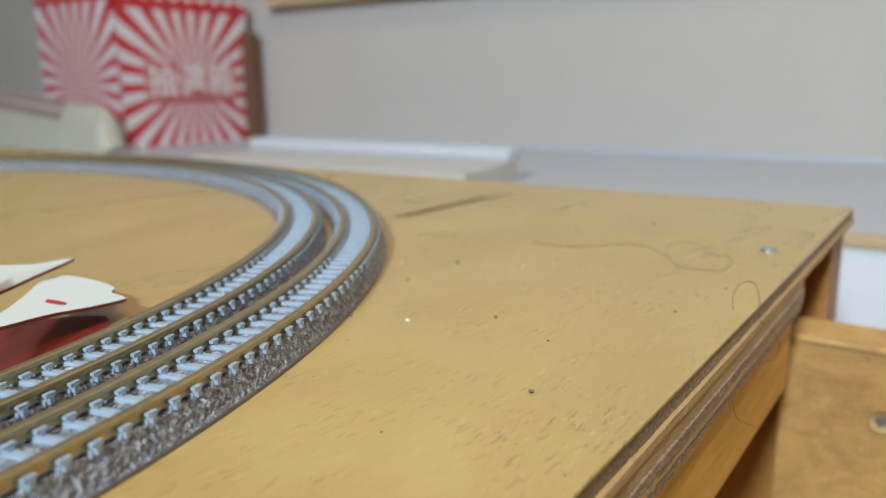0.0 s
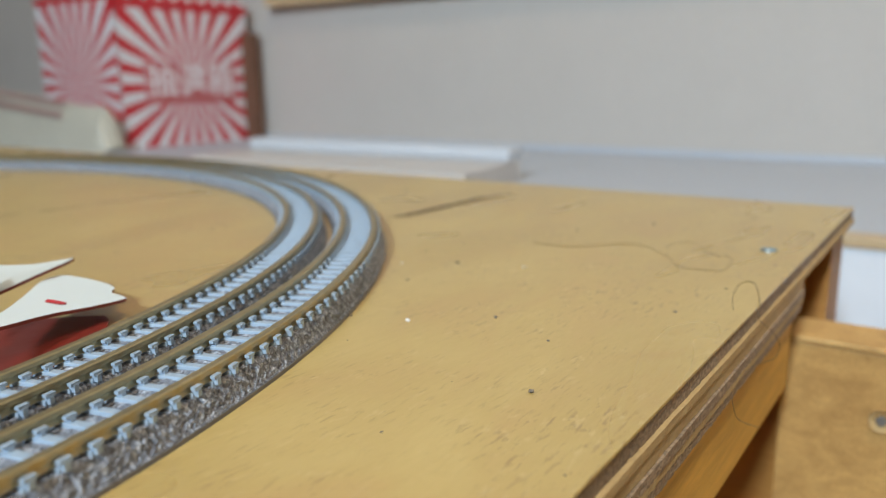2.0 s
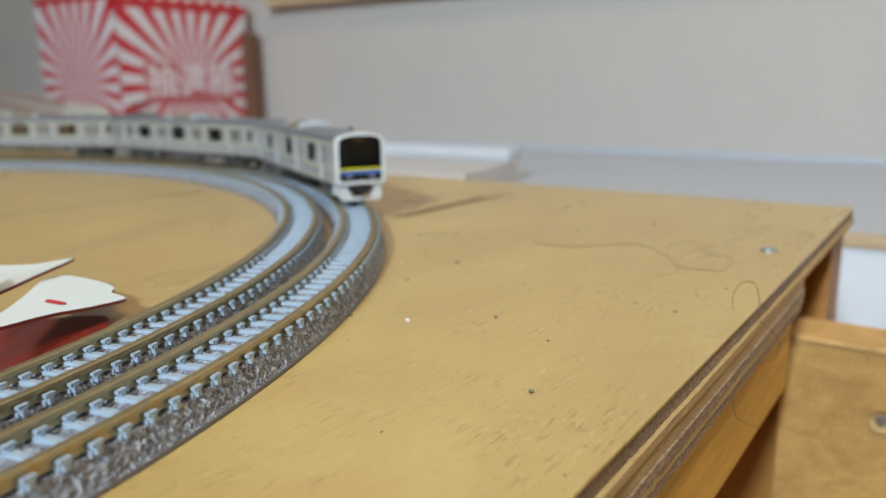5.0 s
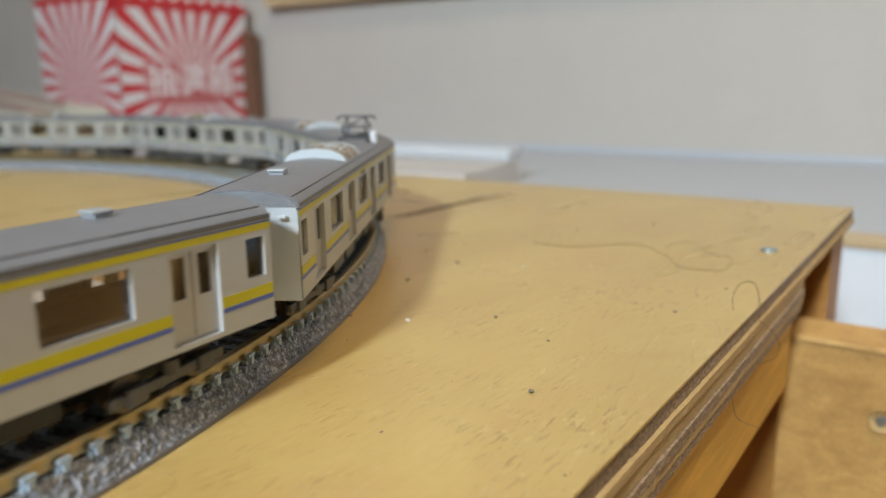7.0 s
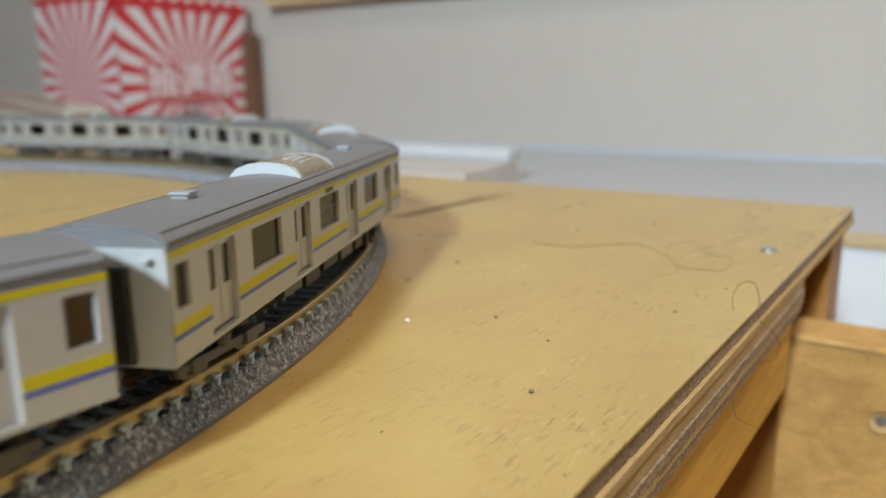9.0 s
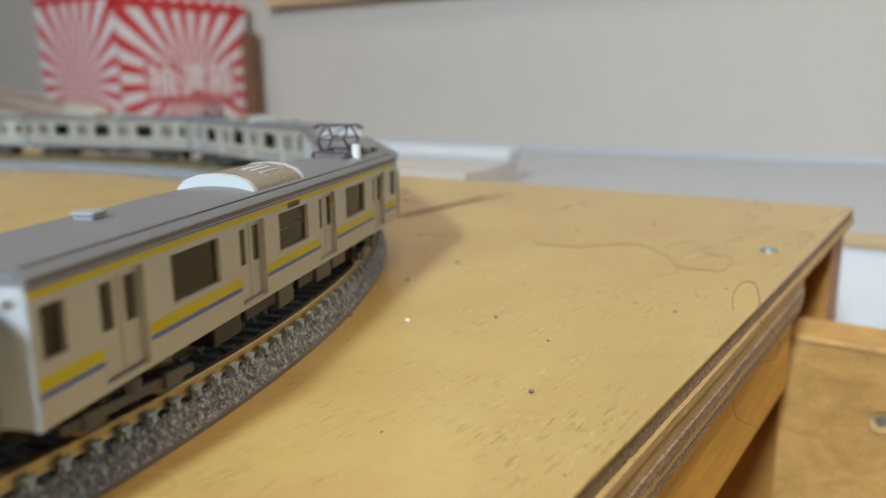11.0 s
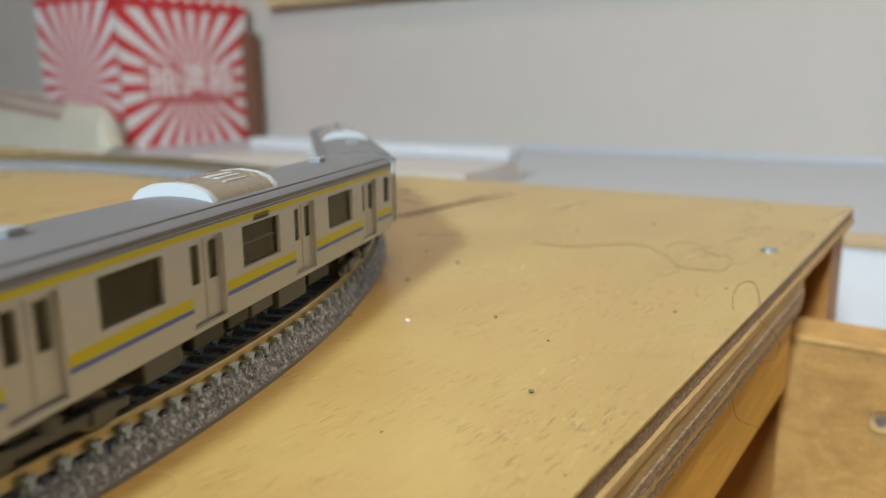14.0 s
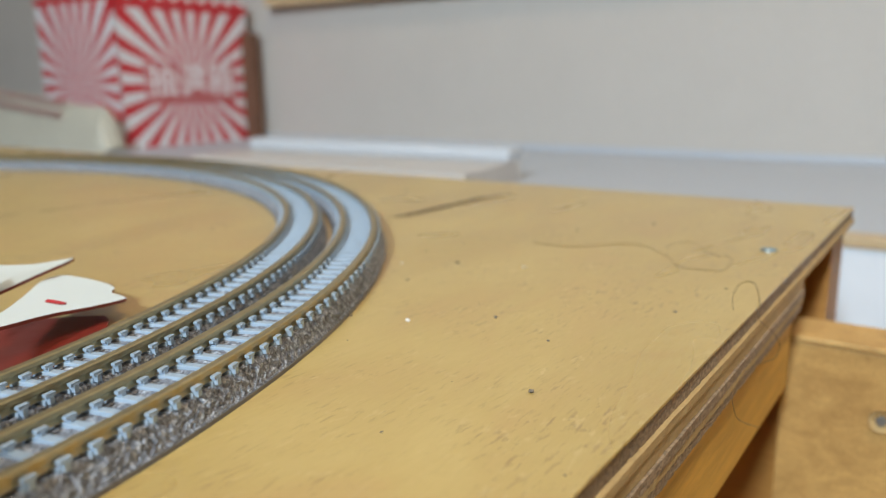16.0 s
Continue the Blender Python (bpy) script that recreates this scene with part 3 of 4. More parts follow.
def pantograph(car, x):
    z = ZT - 0.0003
    bm = bmesh.new()
    for y in (-0.0042, 0.0042):
        rod_into(bm, (x - 0.006, y, z + 0.0012), (x + 0.006, y, z + 0.0012), 0.0003, 6)
    for dx in (-0.006, 0.006):
        rod_into(bm, (x + dx, -0.0042, z + 0.0012), (x + dx, 0.0042, z + 0.0012), 0.00035, 6)
        for y in (-0.0042, 0.0042):
            rod_into(bm, (x + dx, y, z - 0.0002), (x + dx, y, z + 0.0012), 0.0006, 8)
    pan = part("pantograph", bm, M_PANTO, car, "raised grey diamond pantograph")
    bm = bmesh.new()
    for s in (-1, 1):
        for y in (-0.0036, 0.0036):
            rod_into(bm, (x + s * 0.0022, y, z + 0.0014), (x + s * 0.0050, y * 0.95, z + 0.0042), 0.00030, 6)
            rod_into(bm, (x + s * 0.0050, y * 0.95, z + 0.0042), (x + s * 0.0008, y * 0.8, z + 0.0072), 0.00026, 6)
        rod_into(bm, (x + s * 0.0050, -0.0034, z + 0.0042), (x + s * 0.0050, 0.0034, z + 0.0042), 0.00018, 6)
        rod_into(bm, (x + s * 0.0050, -0.0034, z + 0.0042), (x + s * 0.0008, 0.0028, z + 0.0072), 0.00014, 6)
    part("frame", bm, M_PANTO, pan)
    bm = bmesh.new()
    for s in (-1, 1):
        box_into(bm, x + s * 0.0011 - 0.0004, x + s * 0.0011 + 0.0004, -0.0048, 0.0048, z + 0.0072, z + 0.0077)
        for y in (-1, 1):
            rod_into(bm, (x + s * 0.0011, y * 0.0048, z + 0.0075), (x + s * 0.0011, y * 0.0062, z + 0.0066), 0.00025, 6)
    part("shoe", bm, M_PANTO, pan)
    bm = bmesh.new()
    rod_into(bm, (x + 0.0030, 0.0056, z - 0.0008), (x + 0.0030, 0.0056, z + 0.0030), 0.0011, 14)
    part("arrester", bm, M_INSUL, car, "white cylindrical surge arrester", True)
    bm = bmesh.new()
    for i in range(4):
        rod_into(bm, (x - 0.006 - i * 0.0026, 0.0046 - 0.0008 * (i % 2), z), (x - 0.0072 - i * 0.0026, 0.0046 - 0.0008 * (i % 2), z + 0.0005), 0.0006, 8)
    box_into(bm, x - 0.0138, x - 0.0106, -0.0018, 0.0014, z - 0.0002, z + 0.0019, 0.0003)
    rod_into(bm, (x - 0.0165, 0.0046, z + 0.0004), (x + 0.010, 0.0046, z + 0.0004), 0.00025, 6)
    part("roof_gear", bm, M_DGREY, car, "dark roof switchgear and cable")


def stripe_part(name, car, y, x0, x1, z0, z1, mat):
    s = 1 if y > 0 else -1
    return part(name, box(x0, x1, min(y, y + s * 0.00006), max(y, y + s * 0.00006), z0, z1), mat, car)


def make_car(cab=0, panto=False, seed=0):
    """cab: 1 with a cab at the front, -1 at the rear, 0 none."""
    car = thing("train_car", Matrix.Identity(4),
                ("silver model cab car, yellow and blue stripes, white face" if cab else
                 "silver model train car with yellow stripes and raised pantograph" if panto else "silver model train car with yellow and blue stripes"), "train car", "ten-car model train")
    rnd = random.Random(40 + seed)
    h = LEN / 2
    flip = -1 if cab < 0 else 1
    ops = openings(bool(cab))
    ops = [(min(flip * a, flip * b), max(flip * a, flip * b), c, d, e, k) for a, b, c, d, e, k in ops]
    x_front = h - (0.0012 if cab else 0.0)
    xa, xb = (-h, x_front) if flip > 0 else (-x_front, h)
    part("body", side_shell(ops, xa, xb), M_STEEL, car, "silver-grey ribbed body side")
    for sgn in (-1, 1):
        y = sgn * HW
        for a, b, c, d, dep, kind in ops:
            yi = y - sgn * dep
            lo, hi = min(yi, yi - sgn * 0.0003), max(yi, yi - sgn * 0.0003)
            if kind == "window":
                part("window_pane", box(a, b, lo, hi, c, d), M_GLASS, car, "smoked window pane")
                if b - a > 0.008 and a < 0 < b:
                    for zz in (0.0226,):
                        part("window_bar", box(a, b, lo - 0.00005, hi + 0.00005, zz - 0.00012, zz + 0.00012), M_DGREY, car)
            elif kind == "door":
                m = (a + b) / 2
                for p, q in ((a, m - 0.00012), (m + 0.00012, b)):
                    bm = bmesh.new()
                    w0, w1, wz0, wz1 = p + 0.0011, q - 0.0011, 0.0194, 0.0253
                    for r in ((p, q, c, wz0), (p, q, wz1, d), (p, w0, wz0, wz1), (w1, q, wz0, wz1)):
                        box_into(bm, r[0], r[1], lo, hi, r[2], r[3])
                    leaf = part("door", bm, M_DOORM, car, "silver sliding door leaf")
                    part("door_pane", box(w0, w1, (lo + hi) / 2 - 0.00008, (lo + hi) / 2 + 0.00008, wz0, wz1), M_GLASS, leaf)
            else:
                bm = bmesh.new()
                w0, w1, wz0, wz1 = a + 0.0006, b - 0.0006, 0.0205, 0.0254
                for r in ((a, b, c, wz0), (a, b, wz1, d), (a, w0, wz0, wz1), (w1, b, wz0, wz1)):
                    box_into(bm, r[0], r[1], lo, hi, r[2], r[3])
                leaf = part("cab_door", bm, M_DOORM, car)
                part("door_pane", box(w0, w1, (lo + hi) / 2 - 0.00008, (lo + hi) / 2 + 0.00008, wz0, wz1), M_GLASS, leaf)
        # pale strips at one edge only, painting the light that the jamb catches
        for a, b, c, d, dep, kind in ops:
            if kind in ("door", "window"):
                y0, y1 = sorted((y + sgn * 0.00003, y - sgn * dep))
                part("lit_door_jamb" if kind == "door" else "lit_window_edge", box(a - 0.00005, a + (0.00016 if kind == "door" else 0.00014), y0, y1, c, d), M_LITJAMB, car)
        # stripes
        # the inner side's stripes are paler to stand for light washing them out
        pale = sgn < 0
        stripe_part("yellow_stripe", car, y, xa, xb, 0.0267, 0.0277, M_WASHEDYELLOW if pale else M_YELLOW)
        stripe_part("blue_line", car, y, xa, xb, 0.02775, 0.0280, M_BLUE)
        cuts = sorted((a, b) for a, b, c, d, e, k in ops if k in ("door", "cabdoor"))
        edge = xa
        for a, b in cuts + [(xb, xb)]:
            if a - edge > 0.0006:
                stripe_part("yellow_stripe", car, y, edge + 0.0001, a - 0.0001, 0.0165, 0.0181, M_WASHEDYELLOW if pale else M_YELLOW)
                stripe_part("blue_stripe", car, y, edge + 0.0001, a - 0.0001, 0.01575, 0.0164, M_BLUE)
            edge = b
        # car number becomes a plain bar
        stripe_part("number_bar", car, y, flip * -0.0415 - 0.0016, flip * -0.0415 + 0.0016, 0.0231, 0.0236, M_MARK) if not cab else None
        if cab:
            lx = flip * 0.0425
            bm = box(lx - 0.0017, lx - 0.0009, y - 0.00006, y + 0.00006, 0.0226, 0.0229)
            box_into(bm, lx - 0.0012, lx - 0.0008, y - 0.00006, y + 0.00006, 0.0226, 0.0246)
            box_into(bm, lx - 0.0003, lx + 0.0001, y - 0.00006, y + 0.00006, 0.0226, 0.0246)
            box_into(bm, lx - 0.0003, lx + 0.0014, y - 0.00006, y + 0.00006, 0.0242, 0.0246)
            box_into(bm, lx + 0.0010, lx + 0.0014, y - 0.00006, y + 0.00006, 0.0234, 0.0246)
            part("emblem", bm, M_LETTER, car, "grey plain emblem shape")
        stripe_part("side_sign", car, y, -0.0026, 0.0026, 0.0262, 0.0272, M_BLACK)
    roof = part("roof", extruded(ROOF_PROFILE, xa, xb), M_ROOF, car, "matt grey arched roof", True)
    for sgn in (-1, 1):
        part("rain_gutter", box(xa, xb, sgn * HW - 0.0002, sgn * HW + 0.0002, Z1 - 0.0001, Z1 + 0.0006, 0.0001), M_RAIN, car)
        part("roof_rib", box(xa + 0.001, xb - 0.001, sgn * (HW - 0.0013) - 0.00015, sgn * (HW - 0.0013) + 0.00015, Z1 + 0.0009, Z1 + 0.0017), M_RAIN, car)
    ends = [(-h, 1), (h, -1)] if not cab else [(-h, 1)] if cab > 0 else [(h, -1)]
    for x, s in ends:
        e = part("end_wall", end_wall(x, s), M_END, car, "pale grey car end, bluish daylight put into its colour", True)
        bm = box(x - 0.0006, x + 0.0006, -0.0043, 0.0043, Z0 + 0.0005, 0.0260, 0.0003)
        part("gangway", bm, M_BLACK, car, "dark gangway bellows", m=pose(-s * 0.0009, 0, 0))
        bm = bmesh.new()
        for y, z in ((-0.0068, 0.0268), (-0.0068, 0.0253), (0.0068, 0.0268)):
            box_into(bm, x - s * 0.0007 - 0.0003, x - s * 0.0007 + 0.0006, y - 0.0007, y + 0.0007, z - 0.0002, z + 0.0002)
        part("end_step", bm, M_END, car)
        part("coupler", box(x - 0.0022 - s * 0.0012, x + 0.0022 - s * 0.0012, -0.0012, 0.0012, RAIL_Z + 0.0030, RAIL_Z + 0.0046, 0.0003), M_BLACK, car)
    # seats and inside
    part("interior", box(xa + 0.004, xb - 0.004, -0.0080, -0.0052, Z0 + 0.0012, 0.0195), M_CABIN, car, "brown seat moulding")
    part("interior", box(xa + 0.004, xb - 0.004, 0.0052, 0.0080, Z0 + 0.0012, 0.0195), M_CABIN, car)
    part("weight", box(xa + 0.004, xb - 0.004, -0.0052, 0.0052, Z0 + 0.0012, 0.0165), M_CABIN, car)
    # roof cooler and vents
    shift = 0.0028 if cab < 0 else 0.0
    prof = [(-0.0074, ZT - 0.0018), (-0.0071, ZT - 0.0005), (-0.0058, ZT + 0.0008), (-0.0034, ZT + 0.0017), (0, ZT + 0.0020), (0.0034, ZT + 0.0017), (0.0058, ZT + 0.0008), (0.0071, ZT - 0.0005), (0.0074, ZT - 0.0018)]
    cool = part("cooler", extruded(prof, shift - 0.0100, shift + 0.0100), M_ACTOP, car, "arched roof cooler with sandy sheen", True)
    for x in (shift - 0.0100, shift + 0.0100):
        part("cooler_end", extruded([(y * 1.01, z + 0.00008) for y, z in prof], x - 0.0007, x + 0.0007), M_AC, cool, "pale grey cooler end, tinted for the daylight on it", True)
    # pale strips painted on the cooler top in place of a bright reflection
    for y, z in ((0.0011, 0.00190), (0.0026, 0.00170), (0.0041, 0.00132)):
        part("reflection_strip", box(shift - 0.0050, shift + 0.0024, y - 0.00062, y + 0.00062, ZT + z - 0.0006, ZT + z + 0.00012), M_AC, cool, "pale strip standing for a reflection")
    for x in (-0.043, 0.043):
        if panto and x < 0 or cab * x > 0 or seed == 6 and x > 0:
            continue
        bm = box(x - 0.0013, x + 0.0013, -0.0014, 0.0014, ZT - 0.0003, ZT + 0.0005, 0.0001)
        box_into(bm, x - 0.0016, x + 0.0016, -0.0017, 0.0017, ZT + 0.0005, ZT + 0.0010, 0.0002)
        part("roof_vent", bm, M_VENT, car, "small pale roof vent")
    # underfloor equipment
    x = -0.030
    while x < 0.026:
        w = rnd.uniform(0.006, 0.013)
        for sgn in (-1, 1):
            d = rnd.uniform(0.0028, 0.0048)
            part("equipment_box", box(x, min(x + w, 0.031), min(sgn * 0.0030, sgn * 0.0078), max(sgn * 0.0030, sgn * 0.0078), Z0 - d, Z0 + 0.0001, 0.0003), M_DGREY if rnd.random() < 0.6 else M_BLACK, car)
        x += w + rnd.uniform(0.0008, 0.003)
    part("underframe", box(xa + 0.003, xb - 0.003, -0.0082, 0.0082, Z0 - 0.0008, Z0 + 0.0002), M_BLACK, car)
    bogies = [bogie(car, 0.046), bogie(car, -0.046)]
    if panto:
        pantograph(car, -0.0490)
    if cab:
        cab_face(car, cab)
    return car, bogies


def cab_face(car, cab):
    h = LEN / 2
    f = cab
    # white frame: outline ring with the black mask set in
    outer = end_outline(-0.0001, Z0 - 0.0002)
    hole = [(-HW + 0.0013, 0.0141), (-HW + 0.0020, 0.0136), (HW - 0.0020, 0.0136), (HW - 0.0013, 0.0141),
            (HW - 0.0014, Z1 - 0.0006), (HW - 0.0024, Z1 + 0.0005), (0.0040, Z1 + 0.0014), (-0.0040, Z1 + 0.0014), (-HW + 0.0024, Z1 + 0.0005), (-HW + 0.0014, Z1 - 0.0006)]

    def ring(x0, x1):
        bm = bmesh.new()
        n = 72
        c = (0.0, 0.0215)

        def hit(poly, a):
            best = None
            dy, dz = math.cos(a), math.sin(a)
            for (y1, z1), (y2, z2) in zip(poly, poly[1:] + poly[:1]):
                ey, ez = y2 - y1, z2 - z1
                den = dy * ez - dz * ey
                if abs(den) < 1e-12:
                    continue
                t = ((y1 - c[0]) * ez - (z1 - c[1]) * ey) / den
                w = ((y1 - c[0]) * dz - (z1 - c[1]) * dy) / den
                if t > 0 and -1e-6 <= w <= 1 + 1e-6:
                    best = t if best is None else max(best, t)
            return c[0] + best * dy, c[1] + best * dz
        rows = []
        for i in range(n):
            a = 2 * math.pi * i / n + 0.01
            o, k = hit(outer, a), hit(hole, a)
            o2 = (o[0] * 0.975, c[1] + (o[1] - c[1]) * 0.975)
            rows.append([bm.verts.new(p) for p in ((x0, *o), (x1 - f * 0.0005, *o), (x1, *o2), (x1, *k), (x1 - f * 0.0006, *k), (x0, *k))])
        for a, b in zip(rows, rows[1:] + rows[:1]):
            for j in range(6):
                bm.faces.new((a[j], a[(j + 1) % 6], b[(j + 1) % 6], b[j]))
        bmesh.ops.recalc_face_normals(bm, faces=bm.faces[:])
        return bm
    face = part("cab_face", ring(f * (h - 0.0016), f * h), M_FACE, car, "white rounded cab front", True)

    def plate(x, t, y0, y1, z0, z1):
        return box(min(f * x, f * (x - t)), max(f * x, f * (x - t)), y0, y1, z0, z1)
    xw = h - 0.0006
    part("mask", plate(xw, 0.0004, -HW + 0.0012, HW - 0.0012, 0.0135, 0.0187), M_CABBLACK, face, "black lower mask")
    part("windscreen", plate(xw, 0.0003, -HW + 0.0012, HW - 0.0012, 0.0187, 0.0285), M_CABGLASS, face, "dark tinted windscreen")
    part("mask", plate(xw, 0.0004, -0.0075, 0.0075, 0.0285, Z1 + 0.0013), M_CABBLACK, face)
    part("yellow_stripe", plate(xw + 0.0001, 0.0004, -HW + 0.0013, HW - 0.0013, 0.0174, 0.0183), M_CABYELLOW, face)
    part("blue_stripe", plate(xw + 0.0001, 0.0004, -HW + 0.0013, HW - 0.0013, 0.0162, 0.0174), M_CABBLUE, face)
    for y in (-0.0044, 0.0044):
        bm = bmesh.new()
        rod_into(bm, (f * (xw - 0.0002), y - 0.0004, 0.0153), (f * (xw + 0.0003), y - 0.0004, 0.0153), 0.0006, 14)
        rod_into(bm, (f * (xw - 0.0002), y + 0.0005, 0.0154), (f * (xw + 0.0003), y + 0.0005, 0.0154), 0.0005, 14)
        part("headlight", bm, M_LAMP if f > 0 else M_INSUL, face, "small twin headlight", True)
    part("destination_sign", plate(xw - 0.0006, 0.0003, -0.0018, 0.0018, 0.0276, 0.0284), M_SIGN, face, "amber destination sign")
    # pale bulkhead behind the glass, in place of grey reflections on it
    part("cab_bulkhead", plate(h - 0.0060, 0.0005, -HW + 0.0010, HW - 0.0010, Z0 + 0.001, Z1), M_BULK, car)
    part("cab_partition", plate(h - 0.0050, 0.0006, -0.0058, -0.0032, 0.0190, 0.0270), M_AC, car, "pale cab partition")
    part("cab_desk", plate(h - 0.0018, 0.0030, -HW + 0.0012, HW - 0.0012, 0.0178, 0.0190), M_BLACK, car)
    # skirt and coupler under the face
    z0, z1 = RAIL_Z - 0.0008, Z0 - 0.0007
    pts = [(-0.0078, z1), (-0.0080, z0 + 0.0016), (-0.0072, z0), (0.0072, z0), (0.0080, z0 + 0.0016), (0.0078, z1), (0.0052, z1), (0.0032, z0 + 0.0013), (-0.0032, z0 + 0.0013), (-0.0052, z1)]
    bm = bmesh.new()
    a = [bm.verts.new((f * (h - 0.0022), y, z)) for y, z in pts]
    b = [bm.verts.new((f * (h - 0.0010), y, z)) for y, z in pts]
    n = len(pts)
    for i in range(n):
        j = (i + 1) % n
        bm.faces.new((a[i], a[j], b[j], b[i]))
    for vs in (a, b):
        for q in ((0, 1, 8, 9), (1, 2, 3, 7, 8), (3, 4, 6, 7), (4, 5, 6)):
            bm.faces.new([vs[k] for k in q])
    for s in (-1, 1):
        box_into(bm, min(f * (h - 0.0085), f * (h - 0.0012)), max(f * (h - 0.0085), f * (h - 0.0012)), s * 0.0080 - 0.0005, s * 0.0080 + 0.0001, z0 + 0.0018, z1)
    bmesh.ops.recalc_face_normals(bm, faces=bm.faces[:])
    part("skirt", bm, M_FACE, car, "white snow-plough skirt")
    bm = box(min(f * (h - 0.006), f * (h + 0.0012)), max(f * (h - 0.006), f * (h + 0.0012)), -0.0016, 0.0016, RAIL_Z + 0.0016, RAIL_Z + 0.0044, 0.0004)
    box_into(bm, min(f * (h - 0.004), f * (h - 0.0004)), max(f * (h - 0.004), f * (h - 0.0004)), -0.0044, 0.0044, RAIL_Z + 0.0026, RAIL_Z + 0.0046, 0.0003)
    part("coupler", bm, M_BLACK, car, "black coupler and pipes")
    bm = bmesh.new()
    rod_into(bm, (f * (h - 0.013), 0.0010, ZT - 0.0003), (f * (h - 0.013), 0.0010, ZT + 0.0022), 0.0004, 8, 0.0002)
    box_into(bm, f * (h - 0.013) - 0.0006, f * (h - 0.013) + 0.0006, 0.0004, 0.0016, ZT - 0.0003, ZT + 0.0008)
    part("antenna", bm, M_DGREY, car, "small roof antenna")


CARS = []


def train():
    for i in range(10):
        CARS.append(make_car(1 if i == 0 else -1 if i == 9 else 0, i in (1, 5, 7), i))


train()


# ---- the things behind and beside the track ----
def lottery_box():
    """Red and white paper box; its corner points at the track."""
    c = Vector((-0.441, 1.077, 0))
    side, deep, ang = 0.229, 0.200, 55.0
    H = 0.203
    b = thing("lottery_box", pose(c.x, c.y, -0.036, 0, 0, ang), "red and white sunburst paper lottery box", "box")
    part("front_panel", box(-side / 2, side / 2, 0, 0.003, -H / 2, H / 2), sunburst("sunburst_print", 0.004, -0.012), b, "sunburst printed panel", m=pose(side / 2, 0, H / 2))
    part("side_panel", box(-deep / 2, deep / 2, 0, 0.003, -H / 2, H / 2), sunburst("sunburst_print_side", 0.0, -0.012), b, "sunburst printed panel", m=pose(0, deep / 2, H / 2, 0, 0, -90))
    part("back_panel", box(0, side, deep - 0.003, deep, 0, H), M_PRINTWHITE, b)
    part("far_panel", box(side - 0.003, side, 0.003, deep - 0.003, 0, H), M_PRINTWHITE, b)
    part("lid", box(-0.001, side + 0.001, -0.001, deep + 0.001, H, H + 0.010, 0.002), M_REDPRINT, b, "red lid rim")
    part("rim", box(0.004, side + 0.0012, -0.0012, 0.0, H - 0.010, H), M_REDPRINT, b, "red band below the lid")
    for k in range(9):
        x = side * (0.10 + 0.86 * k / 8)
        part("ray_end", box(x - 0.0055, x + 0.0055, -0.0018, -0.0008, H + 0.0025, H + 0.0095, 0.0003), M_PRINTWHITE, b)
    # three printed characters on the front
    curve = bpy.data.curves.new("lettering", "FONT")
    curve.body, curve.size, curve.align_x, curve.align_y, curve.extrude = "抽選箱", 0.052, "CENTER", "CENTER", 0.0006
    curve.offset = 0.0004
    tmp = new("lettering", curve)
    bpy.context.view_layer.update()
    me = bpy.data.meshes.new_from_object(tmp.evaluated_get(bpy.context.evaluated_depsgraph_get()))
    bpy.data.objects.remove(tmp)
    me.materials.clear()
    me.materials.append(M_PRINTWHITE)
    txt = new("lettering", me)
    txt.parent = b
    txt.matrix_basis = pose(side * 0.52, -0.0012, 0.091, 90, 0, 0)
    tagged(txt, "white printed characters")
    part("lettering_ground", box(side * 0.52 - 0.080, side * 0.52 + 0.080, -0.0010, -0.0002, 0.060, 0.118), M_FIELD, b, "faded red field behind the characters")


lottery_box()


